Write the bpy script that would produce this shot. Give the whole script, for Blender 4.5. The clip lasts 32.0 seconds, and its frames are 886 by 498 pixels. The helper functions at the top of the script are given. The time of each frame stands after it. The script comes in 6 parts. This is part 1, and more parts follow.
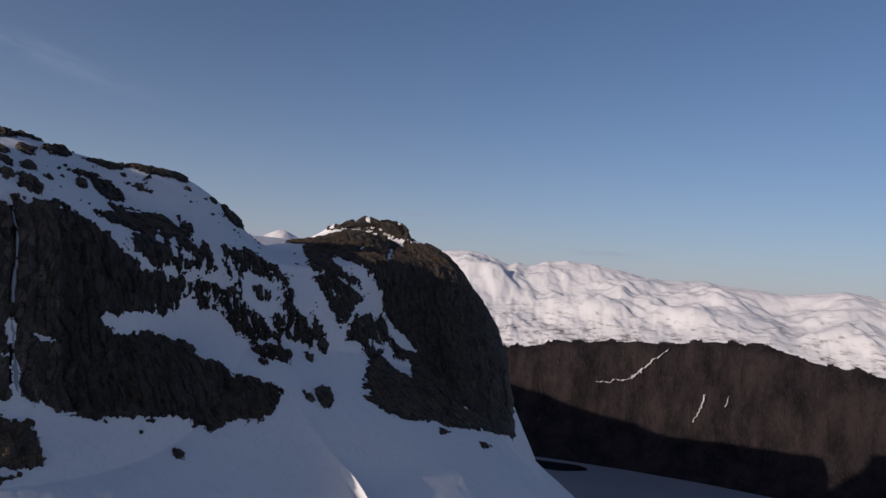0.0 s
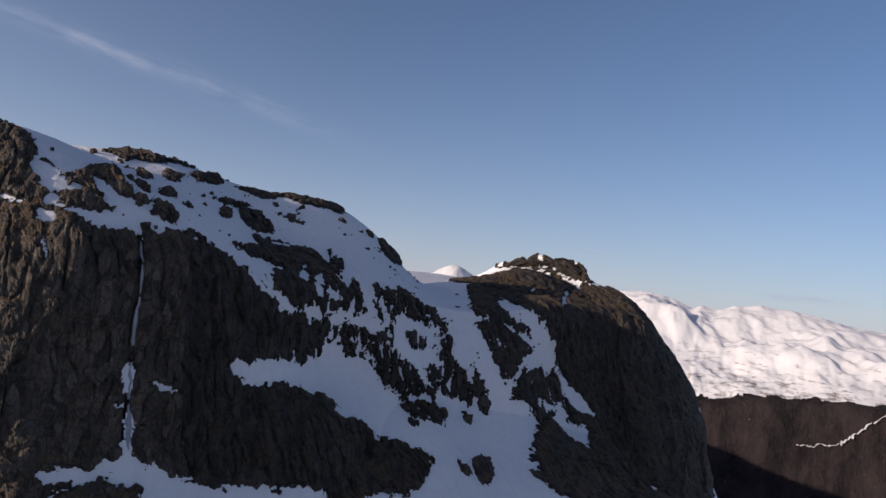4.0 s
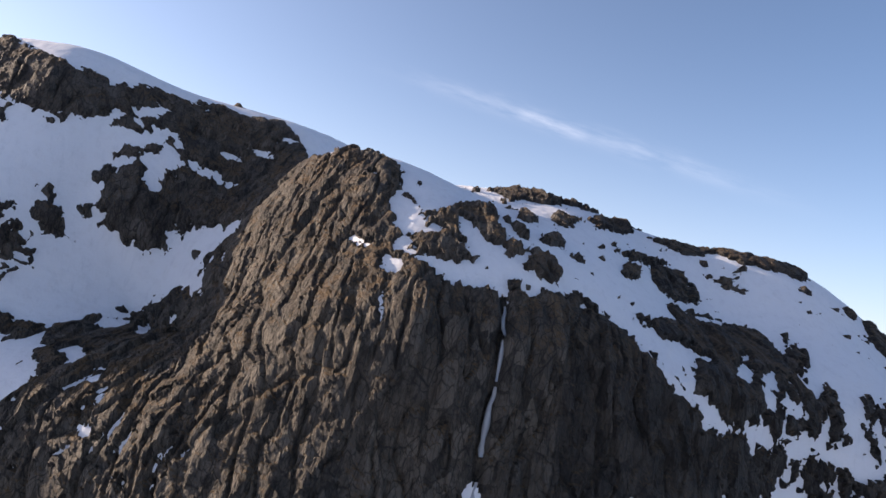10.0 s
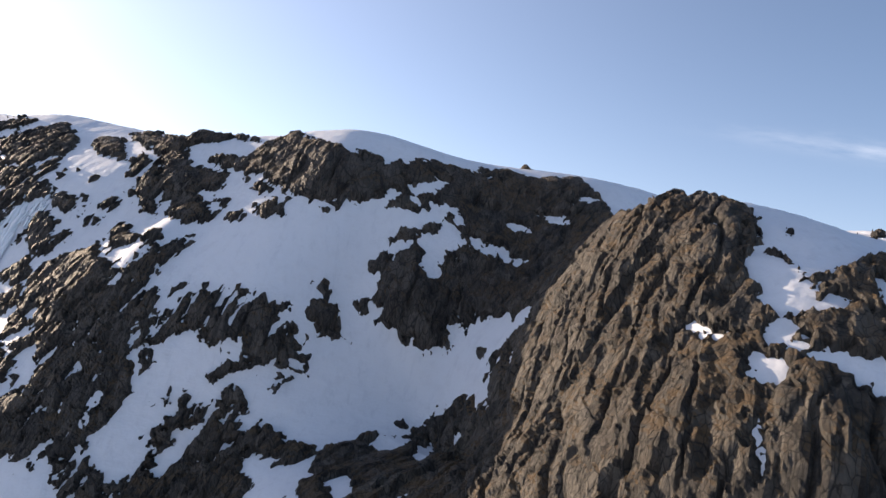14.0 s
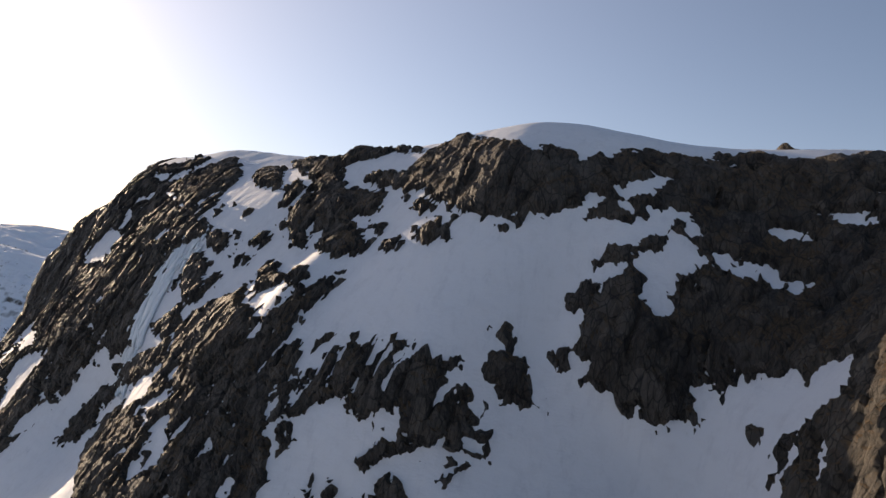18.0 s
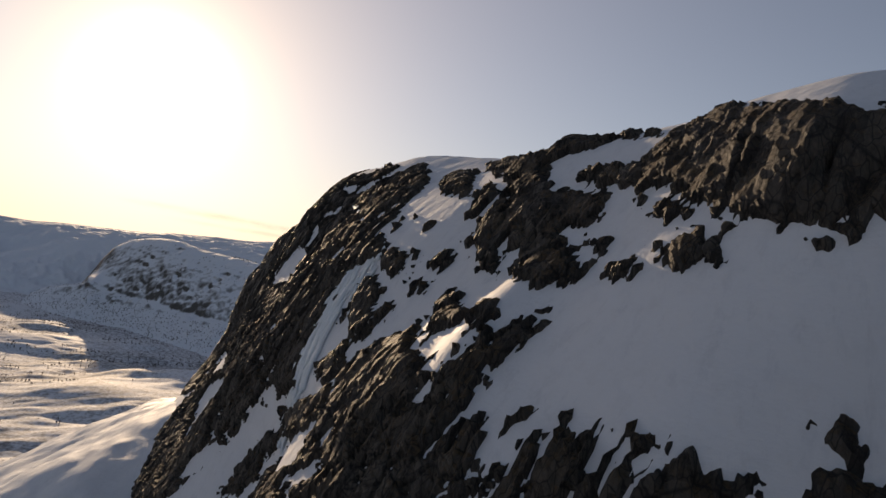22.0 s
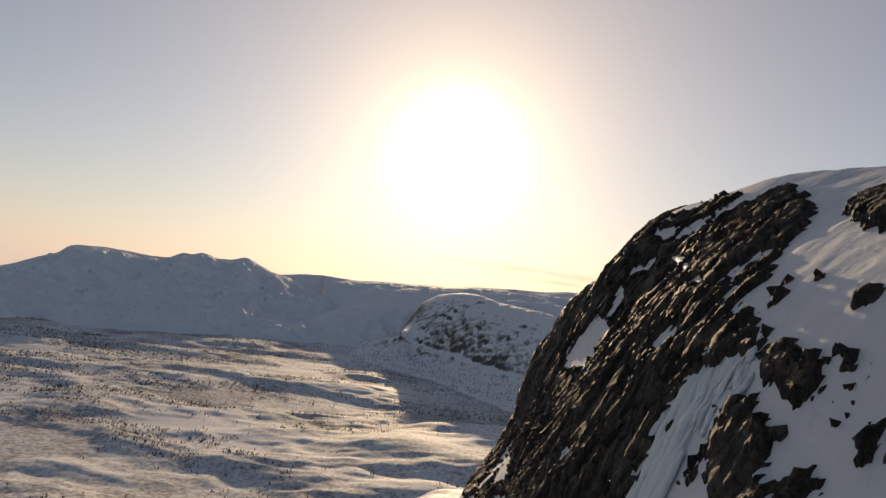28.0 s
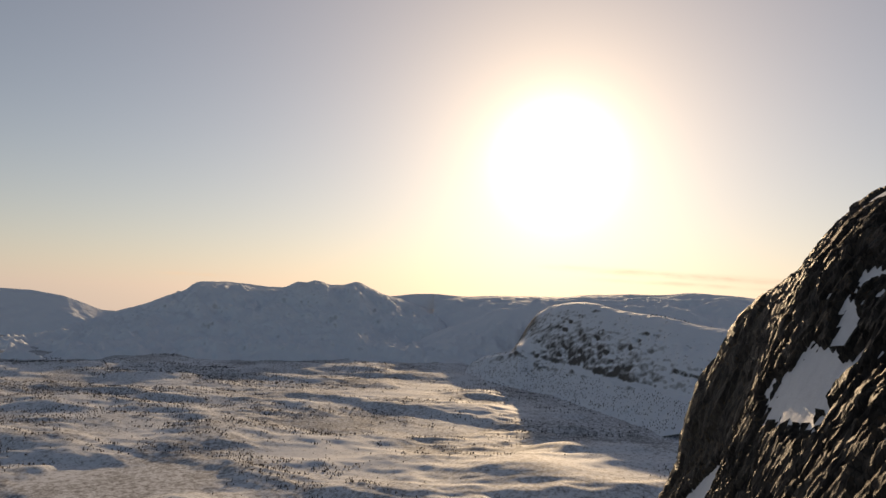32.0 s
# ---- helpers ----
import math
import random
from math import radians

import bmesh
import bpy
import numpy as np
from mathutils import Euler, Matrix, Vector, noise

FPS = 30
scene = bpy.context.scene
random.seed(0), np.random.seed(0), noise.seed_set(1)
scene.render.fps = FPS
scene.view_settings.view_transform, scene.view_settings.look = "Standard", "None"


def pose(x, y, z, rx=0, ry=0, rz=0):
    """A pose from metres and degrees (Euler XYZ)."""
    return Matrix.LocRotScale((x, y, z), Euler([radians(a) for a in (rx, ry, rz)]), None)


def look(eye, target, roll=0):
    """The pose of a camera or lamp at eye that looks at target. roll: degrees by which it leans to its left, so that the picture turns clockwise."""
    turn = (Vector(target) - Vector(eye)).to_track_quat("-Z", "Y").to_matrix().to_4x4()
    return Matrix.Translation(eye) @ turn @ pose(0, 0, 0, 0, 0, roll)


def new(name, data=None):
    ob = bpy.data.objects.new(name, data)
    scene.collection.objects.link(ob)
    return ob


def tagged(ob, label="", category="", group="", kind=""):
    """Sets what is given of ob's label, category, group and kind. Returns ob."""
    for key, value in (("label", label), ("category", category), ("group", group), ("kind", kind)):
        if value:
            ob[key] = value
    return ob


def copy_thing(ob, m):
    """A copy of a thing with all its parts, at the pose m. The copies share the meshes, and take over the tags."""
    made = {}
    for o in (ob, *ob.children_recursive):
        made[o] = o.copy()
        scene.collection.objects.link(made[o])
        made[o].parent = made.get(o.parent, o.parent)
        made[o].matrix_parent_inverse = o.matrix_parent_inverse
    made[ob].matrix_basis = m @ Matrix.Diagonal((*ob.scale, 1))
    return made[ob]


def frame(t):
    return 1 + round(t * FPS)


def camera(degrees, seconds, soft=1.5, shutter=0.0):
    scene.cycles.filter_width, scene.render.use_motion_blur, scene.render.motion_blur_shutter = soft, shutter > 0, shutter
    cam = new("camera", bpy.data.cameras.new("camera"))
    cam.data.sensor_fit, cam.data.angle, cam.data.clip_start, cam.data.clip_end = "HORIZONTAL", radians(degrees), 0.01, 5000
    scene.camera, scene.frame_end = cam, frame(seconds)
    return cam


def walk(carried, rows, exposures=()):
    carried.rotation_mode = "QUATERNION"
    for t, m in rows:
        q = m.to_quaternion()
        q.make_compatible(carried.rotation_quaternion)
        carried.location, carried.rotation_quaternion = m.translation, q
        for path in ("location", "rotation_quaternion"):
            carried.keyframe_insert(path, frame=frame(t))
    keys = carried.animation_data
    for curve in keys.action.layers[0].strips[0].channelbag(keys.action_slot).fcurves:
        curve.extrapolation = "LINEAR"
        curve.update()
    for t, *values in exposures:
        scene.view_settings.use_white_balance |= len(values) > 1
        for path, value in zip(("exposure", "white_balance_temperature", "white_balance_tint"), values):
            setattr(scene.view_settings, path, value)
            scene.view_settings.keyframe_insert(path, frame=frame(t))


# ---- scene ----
cam = camera(66.0, 32.0)
METRES, EYE, TILT, LEAN, TURN = 500.0, 200.0, 2.4, -5.0, 0.0
ROWS = [
    (0.0, 0.0, 0.0, 0.0, 0.0, 0.0, -0.0),
    (0.5, -0.0001, 0.0178, 0.0009, 1.89, 0.23, -0.63),
    (1.0, -0.0009, 0.0362, 0.0019, 3.76, 0.65, -1.27),
    (1.5, -0.0021, 0.0537, 0.0028, 5.47, 1.1, -1.5),
    (2.0, -0.0037, 0.0719, 0.0036, 7.54, 1.58, -1.28),
    (2.5, -0.0061, 0.0887, 0.0048, 9.36, 1.95, -1.04),
    (3.0, -0.0088, 0.1062, 0.0062, 11.14, 2.32, -1.05),
    (3.5, -0.0114, 0.1221, 0.0071, 12.69, 2.63, -1.26),
    (5.5, -0.0307, 0.1893, 0.0122, 21.25, 2.94, -3.49),
    (6.0, -0.0369, 0.2057, 0.0135, 24.22, 2.86, -3.87),
    (6.5, -0.0439, 0.2207, 0.0135, 27.07, 3.02, -4.06),
    (7.0, -0.0528, 0.2362, 0.015, 30.2, 2.99, -4.5),
    (7.5, -0.0607, 0.2504, 0.016, 33.14, 3.0, -4.63),
    (8.0, -0.0704, 0.2652, 0.0175, 36.4, 3.1, -4.55),
    (8.5, -0.0799, 0.2784, 0.0195, 39.47, 3.42, -4.68),
    (9.0, -0.0907, 0.2918, 0.0214, 42.6, 4.17, -5.06),
    (9.5, -0.1012, 0.3039, 0.0228, 45.41, 4.88, -6.21),
    (10.0, -0.1135, 0.316, 0.0256, 48.51, 5.28, -7.23),
    (10.5, -0.1257, 0.3262, 0.0269, 51.62, 5.85, -7.27),
    (11.0, -0.1393, 0.3365, 0.0293, 55.88, 6.03, -6.84),
    (11.5, -0.1519, 0.345, 0.0307, 59.89, 6.3, -6.3),
    (12.0, -0.1663, 0.3539, 0.0336, 63.64, 6.52, -5.93),
    (12.5, -0.1796, 0.3613, 0.0358, 66.21, 6.9, -5.4),
    (13.0, -0.1944, 0.3681, 0.0389, 69.04, 7.25, -5.57),
    (13.5, -0.2079, 0.3735, 0.0413, 71.85, 7.8, -5.59),
    (14.0, -0.223, 0.3787, 0.0437, 74.88, 8.37, -5.68),
    (14.5, -0.237, 0.3827, 0.0463, 77.44, 8.65, -5.48),
    (15.0, -0.2522, 0.3862, 0.0489, 80.34, 8.8, -5.27),
    (15.5, -0.2664, 0.3891, 0.0513, 81.82, 8.97, -4.71),
    (17.5, -0.3246, 0.3945, 0.0615, 89.55, 8.8, -3.92),
    (18.0, -0.3397, 0.3947, 0.0642, 91.5, 8.56, -4.66),
    (18.5, -0.3538, 0.3941, 0.0662, 93.23, 8.44, -4.7),
    (19.0, -0.369, 0.393, 0.0688, 95.54, 8.17, -4.95),
    (19.5, -0.3826, 0.3913, 0.0716, 97.52, 7.88, -5.77),
    (20.0, -0.3976, 0.3891, 0.0741, 99.23, 7.82, -6.12),
    (20.5, -0.4112, 0.3861, 0.0768, 101.14, 7.75, -6.3),
    (21.0, -0.4258, 0.3828, 0.0796, 103.91, 7.72, -6.54),
    (21.5, -0.4392, 0.3788, 0.0824, 106.17, 7.77, -6.79),
    (22.0, -0.4533, 0.3739, 0.0851, 108.69, 7.96, -6.92),
    (22.5, -0.466, 0.3689, 0.0877, 110.99, 8.11, -6.67),
    (23.0, -0.4798, 0.3632, 0.0905, 113.29, 8.38, -6.65),
    (23.5, -0.4922, 0.3573, 0.0935, 115.25, 8.63, -6.63),
    (24.0, -0.5053, 0.3507, 0.0966, 116.94, 9.07, -6.91),
    (24.5, -0.5172, 0.3441, 0.0994, 118.56, 9.47, -7.39),
    (25.0, -0.5294, 0.3365, 0.1025, 120.6, 9.74, -7.78),
    (25.5, -0.5402, 0.3291, 0.1053, 122.68, 9.85, -8.27),
    (26.0, -0.5515, 0.3207, 0.1083, 125.07, 9.81, -8.67),
    (26.5, -0.5615, 0.3124, 0.1109, 127.37, 9.75, -8.6),
    (28.5, -0.603, 0.273, 0.1205, 135.44, 8.19, -7.52),
    (29.0, -0.6119, 0.2621, 0.123, 137.6, 7.49, -7.19),
    (29.5, -0.6207, 0.2513, 0.1253, 139.2, 6.95, -6.72),
    (30.0, -0.6304, 0.2393, 0.1277, 140.73, 6.58, -6.03),
    (30.5, -0.6385, 0.2283, 0.1301, 141.41, 6.72, -5.49),
    (31.0, -0.6475, 0.2163, 0.1327, 141.69, 7.25, -4.92),
    (31.5, -0.655, 0.2053, 0.1354, 142.19, 8.05, -4.89),
    (32.0, -0.6629, 0.1934, 0.1385, 142.9, 8.86, -4.67),
]
EXPOSURES = [
    (0.0, -0.1, 6300, 18), (3.0, 0.2, 6450, 19), (6.0, 0.65, 6600, 18), (9.0, 1.2, 6750, 18), (11.0, 1.45, 6750, 16), (13.0, 1.42, 6800, 14),
    (15.0, 1.3, 7000, 14), (18.0, 0.8, 7450, 14), (20.0, 0.45, 7850, 14), (23.0, 0.08, 8400, 15), (26.0, 0.12, 8700, 14), (32.0, 0.08, 8800, 13),
]
walk(cam, [(t, pose(0, 0, EYE, TILT, LEAN, TURN) @ pose(METRES * x, METRES * y, METRES * z, 90 + pitch, roll, yaw)) for t, x, y, z, yaw, pitch, roll in ROWS], EXPOSURES)

# ---------------------------------------------------------------- light
SUN_YAW, SUN_UP = 134.0, 11.4
sun_way = Vector((-math.sin(radians(SUN_YAW)) * math.cos(radians(SUN_UP)), math.cos(radians(SUN_YAW)) * math.cos(radians(SUN_UP)), math.sin(radians(SUN_UP))))
SKY_STRENGTH = 0.085
world = bpy.data.worlds.new("sky")
scene.world = world
world.use_nodes = True
wt = world.node_tree
wt.nodes.clear()


def wmath(op, a, b=0.0, c=0.0):
    n = wt.nodes.new("ShaderNodeMath")
    n.operation = op
    for i, v in enumerate((a, b, c)):
        if isinstance(v, (int, float)):
            n.inputs[i].default_value = v
        else:
            wt.links.new(v, n.inputs[i])
    return n.outputs[0]


def wdot(vec, v):
    n = wt.nodes.new("ShaderNodeVectorMath")
    n.operation = "DOT_PRODUCT"
    wt.links.new(vec, n.inputs[0])
    n.inputs[1].default_value = v
    return n.outputs["Value"]


def wtint(fac, colour):
    """A colour times a number."""
    n = wt.nodes.new("ShaderNodeVectorMath")
    n.operation = "SCALE"
    n.inputs[0].default_value = colour
    wt.links.new(fac, n.inputs["Scale"])
    return n.outputs[0]


def wmix(fac, a, b):
    n = wt.nodes.new("ShaderNodeMix")
    n.data_type = "RGBA"
    wt.links.new(fac, n.inputs[0])
    for key, v in ((6, a), (7, b)):
        if isinstance(v, tuple):
            n.inputs[key].default_value = (*v, 1)
        else:
            wt.links.new(v, n.inputs[key])
    return n.outputs[2]


def wadd(a, b):
    n = wt.nodes.new("ShaderNodeVectorMath")
    n.operation = "ADD"
    wt.links.new(a, n.inputs[0])
    wt.links.new(b, n.inputs[1])
    return n.outputs[0]


w_out = wt.nodes.new("ShaderNodeOutputWorld")
w_bg = wt.nodes.new("ShaderNodeBackground")
w_sky = wt.nodes.new("ShaderNodeTexSky")
w_sky.sky_type, w_sky.sun_disc = "NISHITA", False
w_sky.sun_elevation, w_sky.sun_rotation = radians(SUN_UP), radians(-SUN_YAW)
w_sky.altitude, w_sky.air_density, w_sky.dust_density, w_sky.ozone_density = 1200.0, 1.0, 0.05, 3.0
way = wt.nodes.new("ShaderNodeTexCoord").outputs["Generated"]
# haze towards the horizon, in units of the sky texture
height = wt.nodes.new("ShaderNodeSeparateXYZ")
wt.links.new(way, height.inputs[0])
low = wmath("EXPONENT", wmath("MULTIPLY", wmath("MAXIMUM", height.outputs["Z"], 0.0), -8.0))
colour = wmix(wmath("MULTIPLY", low, 0.75), w_sky.outputs["Color"], (4.0, 4.15, 5.3))
# the bright sky round the sun
off = wmath("MULTIPLY", wmath("ARCCOSINE", wmath("MINIMUM", wdot(way, tuple(sun_way)), 1.0)), 57.29578)
near_sun = wmath("POWER", wmath("MULTIPLY", off, 1 / 3.1), 2.0)
colour = wadd(colour, wtint(wmath("MULTIPLY", wmath("EXPONENT", wmath("MULTIPLY", near_sun, -1.0)), 48.0), (1.0, 0.95, 0.85)))
colour = wadd(colour, wtint(wmath("MULTIPLY", wmath("EXPONENT", wmath("MULTIPLY", off, -1 / 7.0)), 15.0), (1.0, 0.76, 0.42)))
colour = wadd(colour, wtint(wmath("MULTIPLY", wmath("EXPONENT", wmath("MULTIPLY", off, -1 / 28.0)), 5.0), (1.0, 0.82, 0.74)))

# peach light along the horizon under the sun
rim_low = wmath("EXPONENT", wmath("MULTIPLY", wmath("MAXIMUM", height.outputs["Z"], 0.0), -14.0))
colour = wadd(colour, wtint(wmath("MULTIPLY", wmath("MULTIPLY", rim_low, wmath("EXPONENT", wmath("MULTIPLY", off, -1 / 22.0))), 6.5), (1.0, 0.55, 0.28)))


def cirrus(start, end, width, strength, seed, streak, tint=(9.0, 9.0, 9.4)):
    """A wisp of high cloud between two directions."""
    global colour
    p, q = Vector(start).normalized(), Vector(end).normalized()
    mid, along = ((p + q) / 2).normalized(), (q - p).normalized()
    across = mid.cross(along)
    half = (q - p).length / 2
    u, v, f = wdot(way, tuple(along)), wdot(way, tuple(across)), wdot(way, tuple(mid))
    u0 = mid.dot(along)
    place = wt.nodes.new("ShaderNodeCombineXYZ")
    wt.links.new(wmath("MULTIPLY", u, streak), place.inputs[0])
    wt.links.new(wmath("MULTIPLY", v, streak * 5), place.inputs[1])
    place.inputs[2].default_value = seed
    tex = wt.nodes.new("ShaderNodeTexNoise")
    tex.inputs["Scale"].default_value, tex.inputs["Detail"].default_value, tex.inputs["Roughness"].default_value = 1.0, 5.0, 0.6
    wt.links.new(place.outputs[0], tex.inputs["Vector"])
    wob = wmath("MULTIPLY", wmath("SUBTRACT", tex.outputs["Fac"], 0.5), width * 1.5)
    band = wmath("EXPONENT", wmath("MULTIPLY", wmath("POWER", wmath("DIVIDE", wmath("ADD", v, wob), width), 2.0), -1.0))
    ends = wmath("EXPONENT", wmath("MULTIPLY", wmath("POWER", wmath("DIVIDE", wmath("ADD", u, -u0), half), 4.0), -1.0))
    body = wmath("MULTIPLY", wmath("MAXIMUM", wmath("SUBTRACT", tex.outputs["Fac"], 0.36), 0.0), 3.0)
    amount = wmath("MULTIPLY", wmath("MULTIPLY", wmath("MULTIPLY", band, ends), body), wmath("MULTIPLY", wmath("GREATER_THAN", f, 0.0), strength))
    colour = wmix(wmath("MINIMUM", amount, 1.0), colour, tint)


cirrus((-0.78, 0.565, 0.277), (-0.43, 0.876, 0.211), 0.012, 0.11, 1.0, 12.0)
cirrus((-0.69, 0.672, 0.262), (-0.62, 0.742, 0.247), 0.008, 0.16, 2.0, 14.0)


def aim(yaw, up):
    return (-math.sin(radians(yaw)) * math.cos(radians(up)), math.cos(radians(yaw)) * math.cos(radians(up)), math.sin(radians(up)))


# thin banks of evening cloud low over the far mountains
cirrus(aim(133, 2.6), aim(113, 1.7), 0.0042, 0.8, 3.0, 9.0, (8.2, 6.0, 5.2))
cirrus(aim(130, 1.75), aim(117, 1.35), 0.003, 0.7, 4.0, 9.0, (8.2, 6.2, 5.4))
cirrus(aim(166, 1.0), aim(160, 0.95), 0.0026, 0.6, 5.0, 12.0, (9.0, 7.2, 6.0))
# small grey clouds over the range across the lake
cirrus(aim(-10.8, 3.0), aim(-16.4, 3.1), 0.0035, 0.5, 6.0, 10.0, (3.3, 3.4, 4.3))
cirrus(aim(4.0, 5.2), aim(0.5, 5.0), 0.0025, 0.35, 7.0, 12.0, (3.8, 3.6, 4.3))
wt.links.new(colour, w_bg.inputs["Color"])
w_bg.inputs["Strength"].default_value = SKY_STRENGTH
wt.links.new(w_bg.outputs[0], w_out.inputs[0])
sun = new("sun", bpy.data.lights.new("sun", "SUN"))
sun.data.energy, sun.data.angle, sun.data.color = 3.6, radians(0.53), (1.0, 0.83, 0.64)
sun.matrix_world = look((0, 0, 0), -sun_way)

# ---------------------------------------------------------------- materials
def material(name, rough=0.8, spec=0.3):
    m = bpy.data.materials.new(name)
    m.use_nodes = True
    b = m.node_tree.nodes["Principled BSDF"]
    b.inputs["Roughness"].default_value = rough
    b.inputs["Specular IOR Level"].default_value = spec
    return m, m.node_tree, b


def node(nt, kind, **sets):
    n = nt.nodes.new(kind)
    for key, value in sets.items():
        n.inputs[key].default_value = value
    return n


def noise_tex(nt, vec, scale, detail=6.0, rough=0.6, kind="FBM"):
    n = nt.nodes.new("ShaderNodeTexNoise")
    n.noise_type = kind
    n.inputs["Scale"].default_value, n.inputs["Detail"].default_value, n.inputs["Roughness"].default_value = scale, detail, rough
    nt.links.new(vec, n.inputs["Vector"])
    return n.outputs["Fac"]


def stretched(nt, vec, sx, sy, sz):
    n = nt.nodes.new("ShaderNodeMapping")
    n.inputs["Scale"].default_value = (sx, sy, sz)
    nt.links.new(vec, n.inputs["Vector"])
    return n.outputs[0]


def ramp(nt, fac, *stops):
    n = nt.nodes.new("ShaderNodeValToRGB")
    el = n.color_ramp.elements
    while len(el) < len(stops):
        el.new(0.5)
    for e, (pos, col) in zip(el, stops):
        e.position, e.color = pos, (*col, 1) if len(col) == 3 else col
    nt.links.new(fac, n.inputs[0])
    return n.outputs[0]


def mixed(nt, fac, a, b, how="MIX"):
    n = nt.nodes.new("ShaderNodeMix")
    n.data_type, n.blend_type = "RGBA", how
    for value, key in ((fac, 0), (a, 6), (b, 7)):
        if isinstance(value, (int, float)):
            n.inputs[key].default_value = value
        elif isinstance(value, tuple):
            n.inputs[key].default_value = (*value, 1)
        else:
            nt.links.new(value, n.inputs[key])
    return n.outputs[2]


def sums(nt, op, a, b):
    n = nt.nodes.new("ShaderNodeMath")
    n.operation = op
    for value, key in ((a, 0), (b, 1)):
        if isinstance(value, (int, float)):
            n.inputs[key].default_value = value
        else:
            nt.links.new(value, n.inputs[key])
    return n.outputs[0]


def bumped(nt, bsdf, height, strength, distance):
    n = nt.nodes.new("ShaderNodeBump")
    n.inputs["Strength"].default_value, n.inputs["Distance"].default_value = strength, distance
    nt.links.new(height, n.inputs["Height"])
    nt.links.new(n.outputs[0], bsdf.inputs["Normal"])


def where(nt):
    return nt.nodes.new("ShaderNodeNewGeometry").outputs["Position"]


def node_colour(nt, vec, scale):
    n = nt.nodes.new("ShaderNodeTexNoise")
    n.inputs["Scale"].default_value, n.inputs["Detail"].default_value = scale, 4.0
    nt.links.new(vec, n.inputs["Vector"])
    return n.outputs["Color"]


def upward(nt):
    g = nt.nodes.new("ShaderNodeNewGeometry")
    x = nt.nodes.new("ShaderNodeSeparateXYZ")
    nt.links.new(g.outputs["Normal"], x.inputs[0])
    return x.outputs["Z"]


def snow_material():
    m, nt, b = material("wind_packed_snow", 0.65, 0.25)
    p = where(nt)
    c = mixed(nt, noise_tex(nt, p, 0.03, 5), (0.71, 0.725, 0.75), (0.63, 0.65, 0.69))
    c = mixed(nt, ramp(nt, noise_tex(nt, p, 0.25, 8, 0.7), (0.5, (0, 0, 0)), (0.8, (0.4, 0.4, 0.4))), c, (0.52, 0.53, 0.55))
    # faint runnels of old meltwater and sluffs
    c = mixed(nt, ramp(nt, noise_tex(nt, stretched(nt, p, 0.35, 0.35, 0.03), 1.0, 6, 0.7), (0.54, (0, 0, 0)), (0.74, (0.5, 0.5, 0.5))), c, (0.50, 0.52, 0.56))
    nt.links.new(c, b.inputs["Base Color"])
    h = sums(nt, "ADD", noise_tex(nt, p, 0.5, 6, 0.6), sums(nt, "MULTIPLY", noise_tex(nt, stretched(nt, p, 0.3, 0.3, 1.0), 2.0, 4), 0.4))
    bumped(nt, b, h, 0.35, 0.5)
    return m


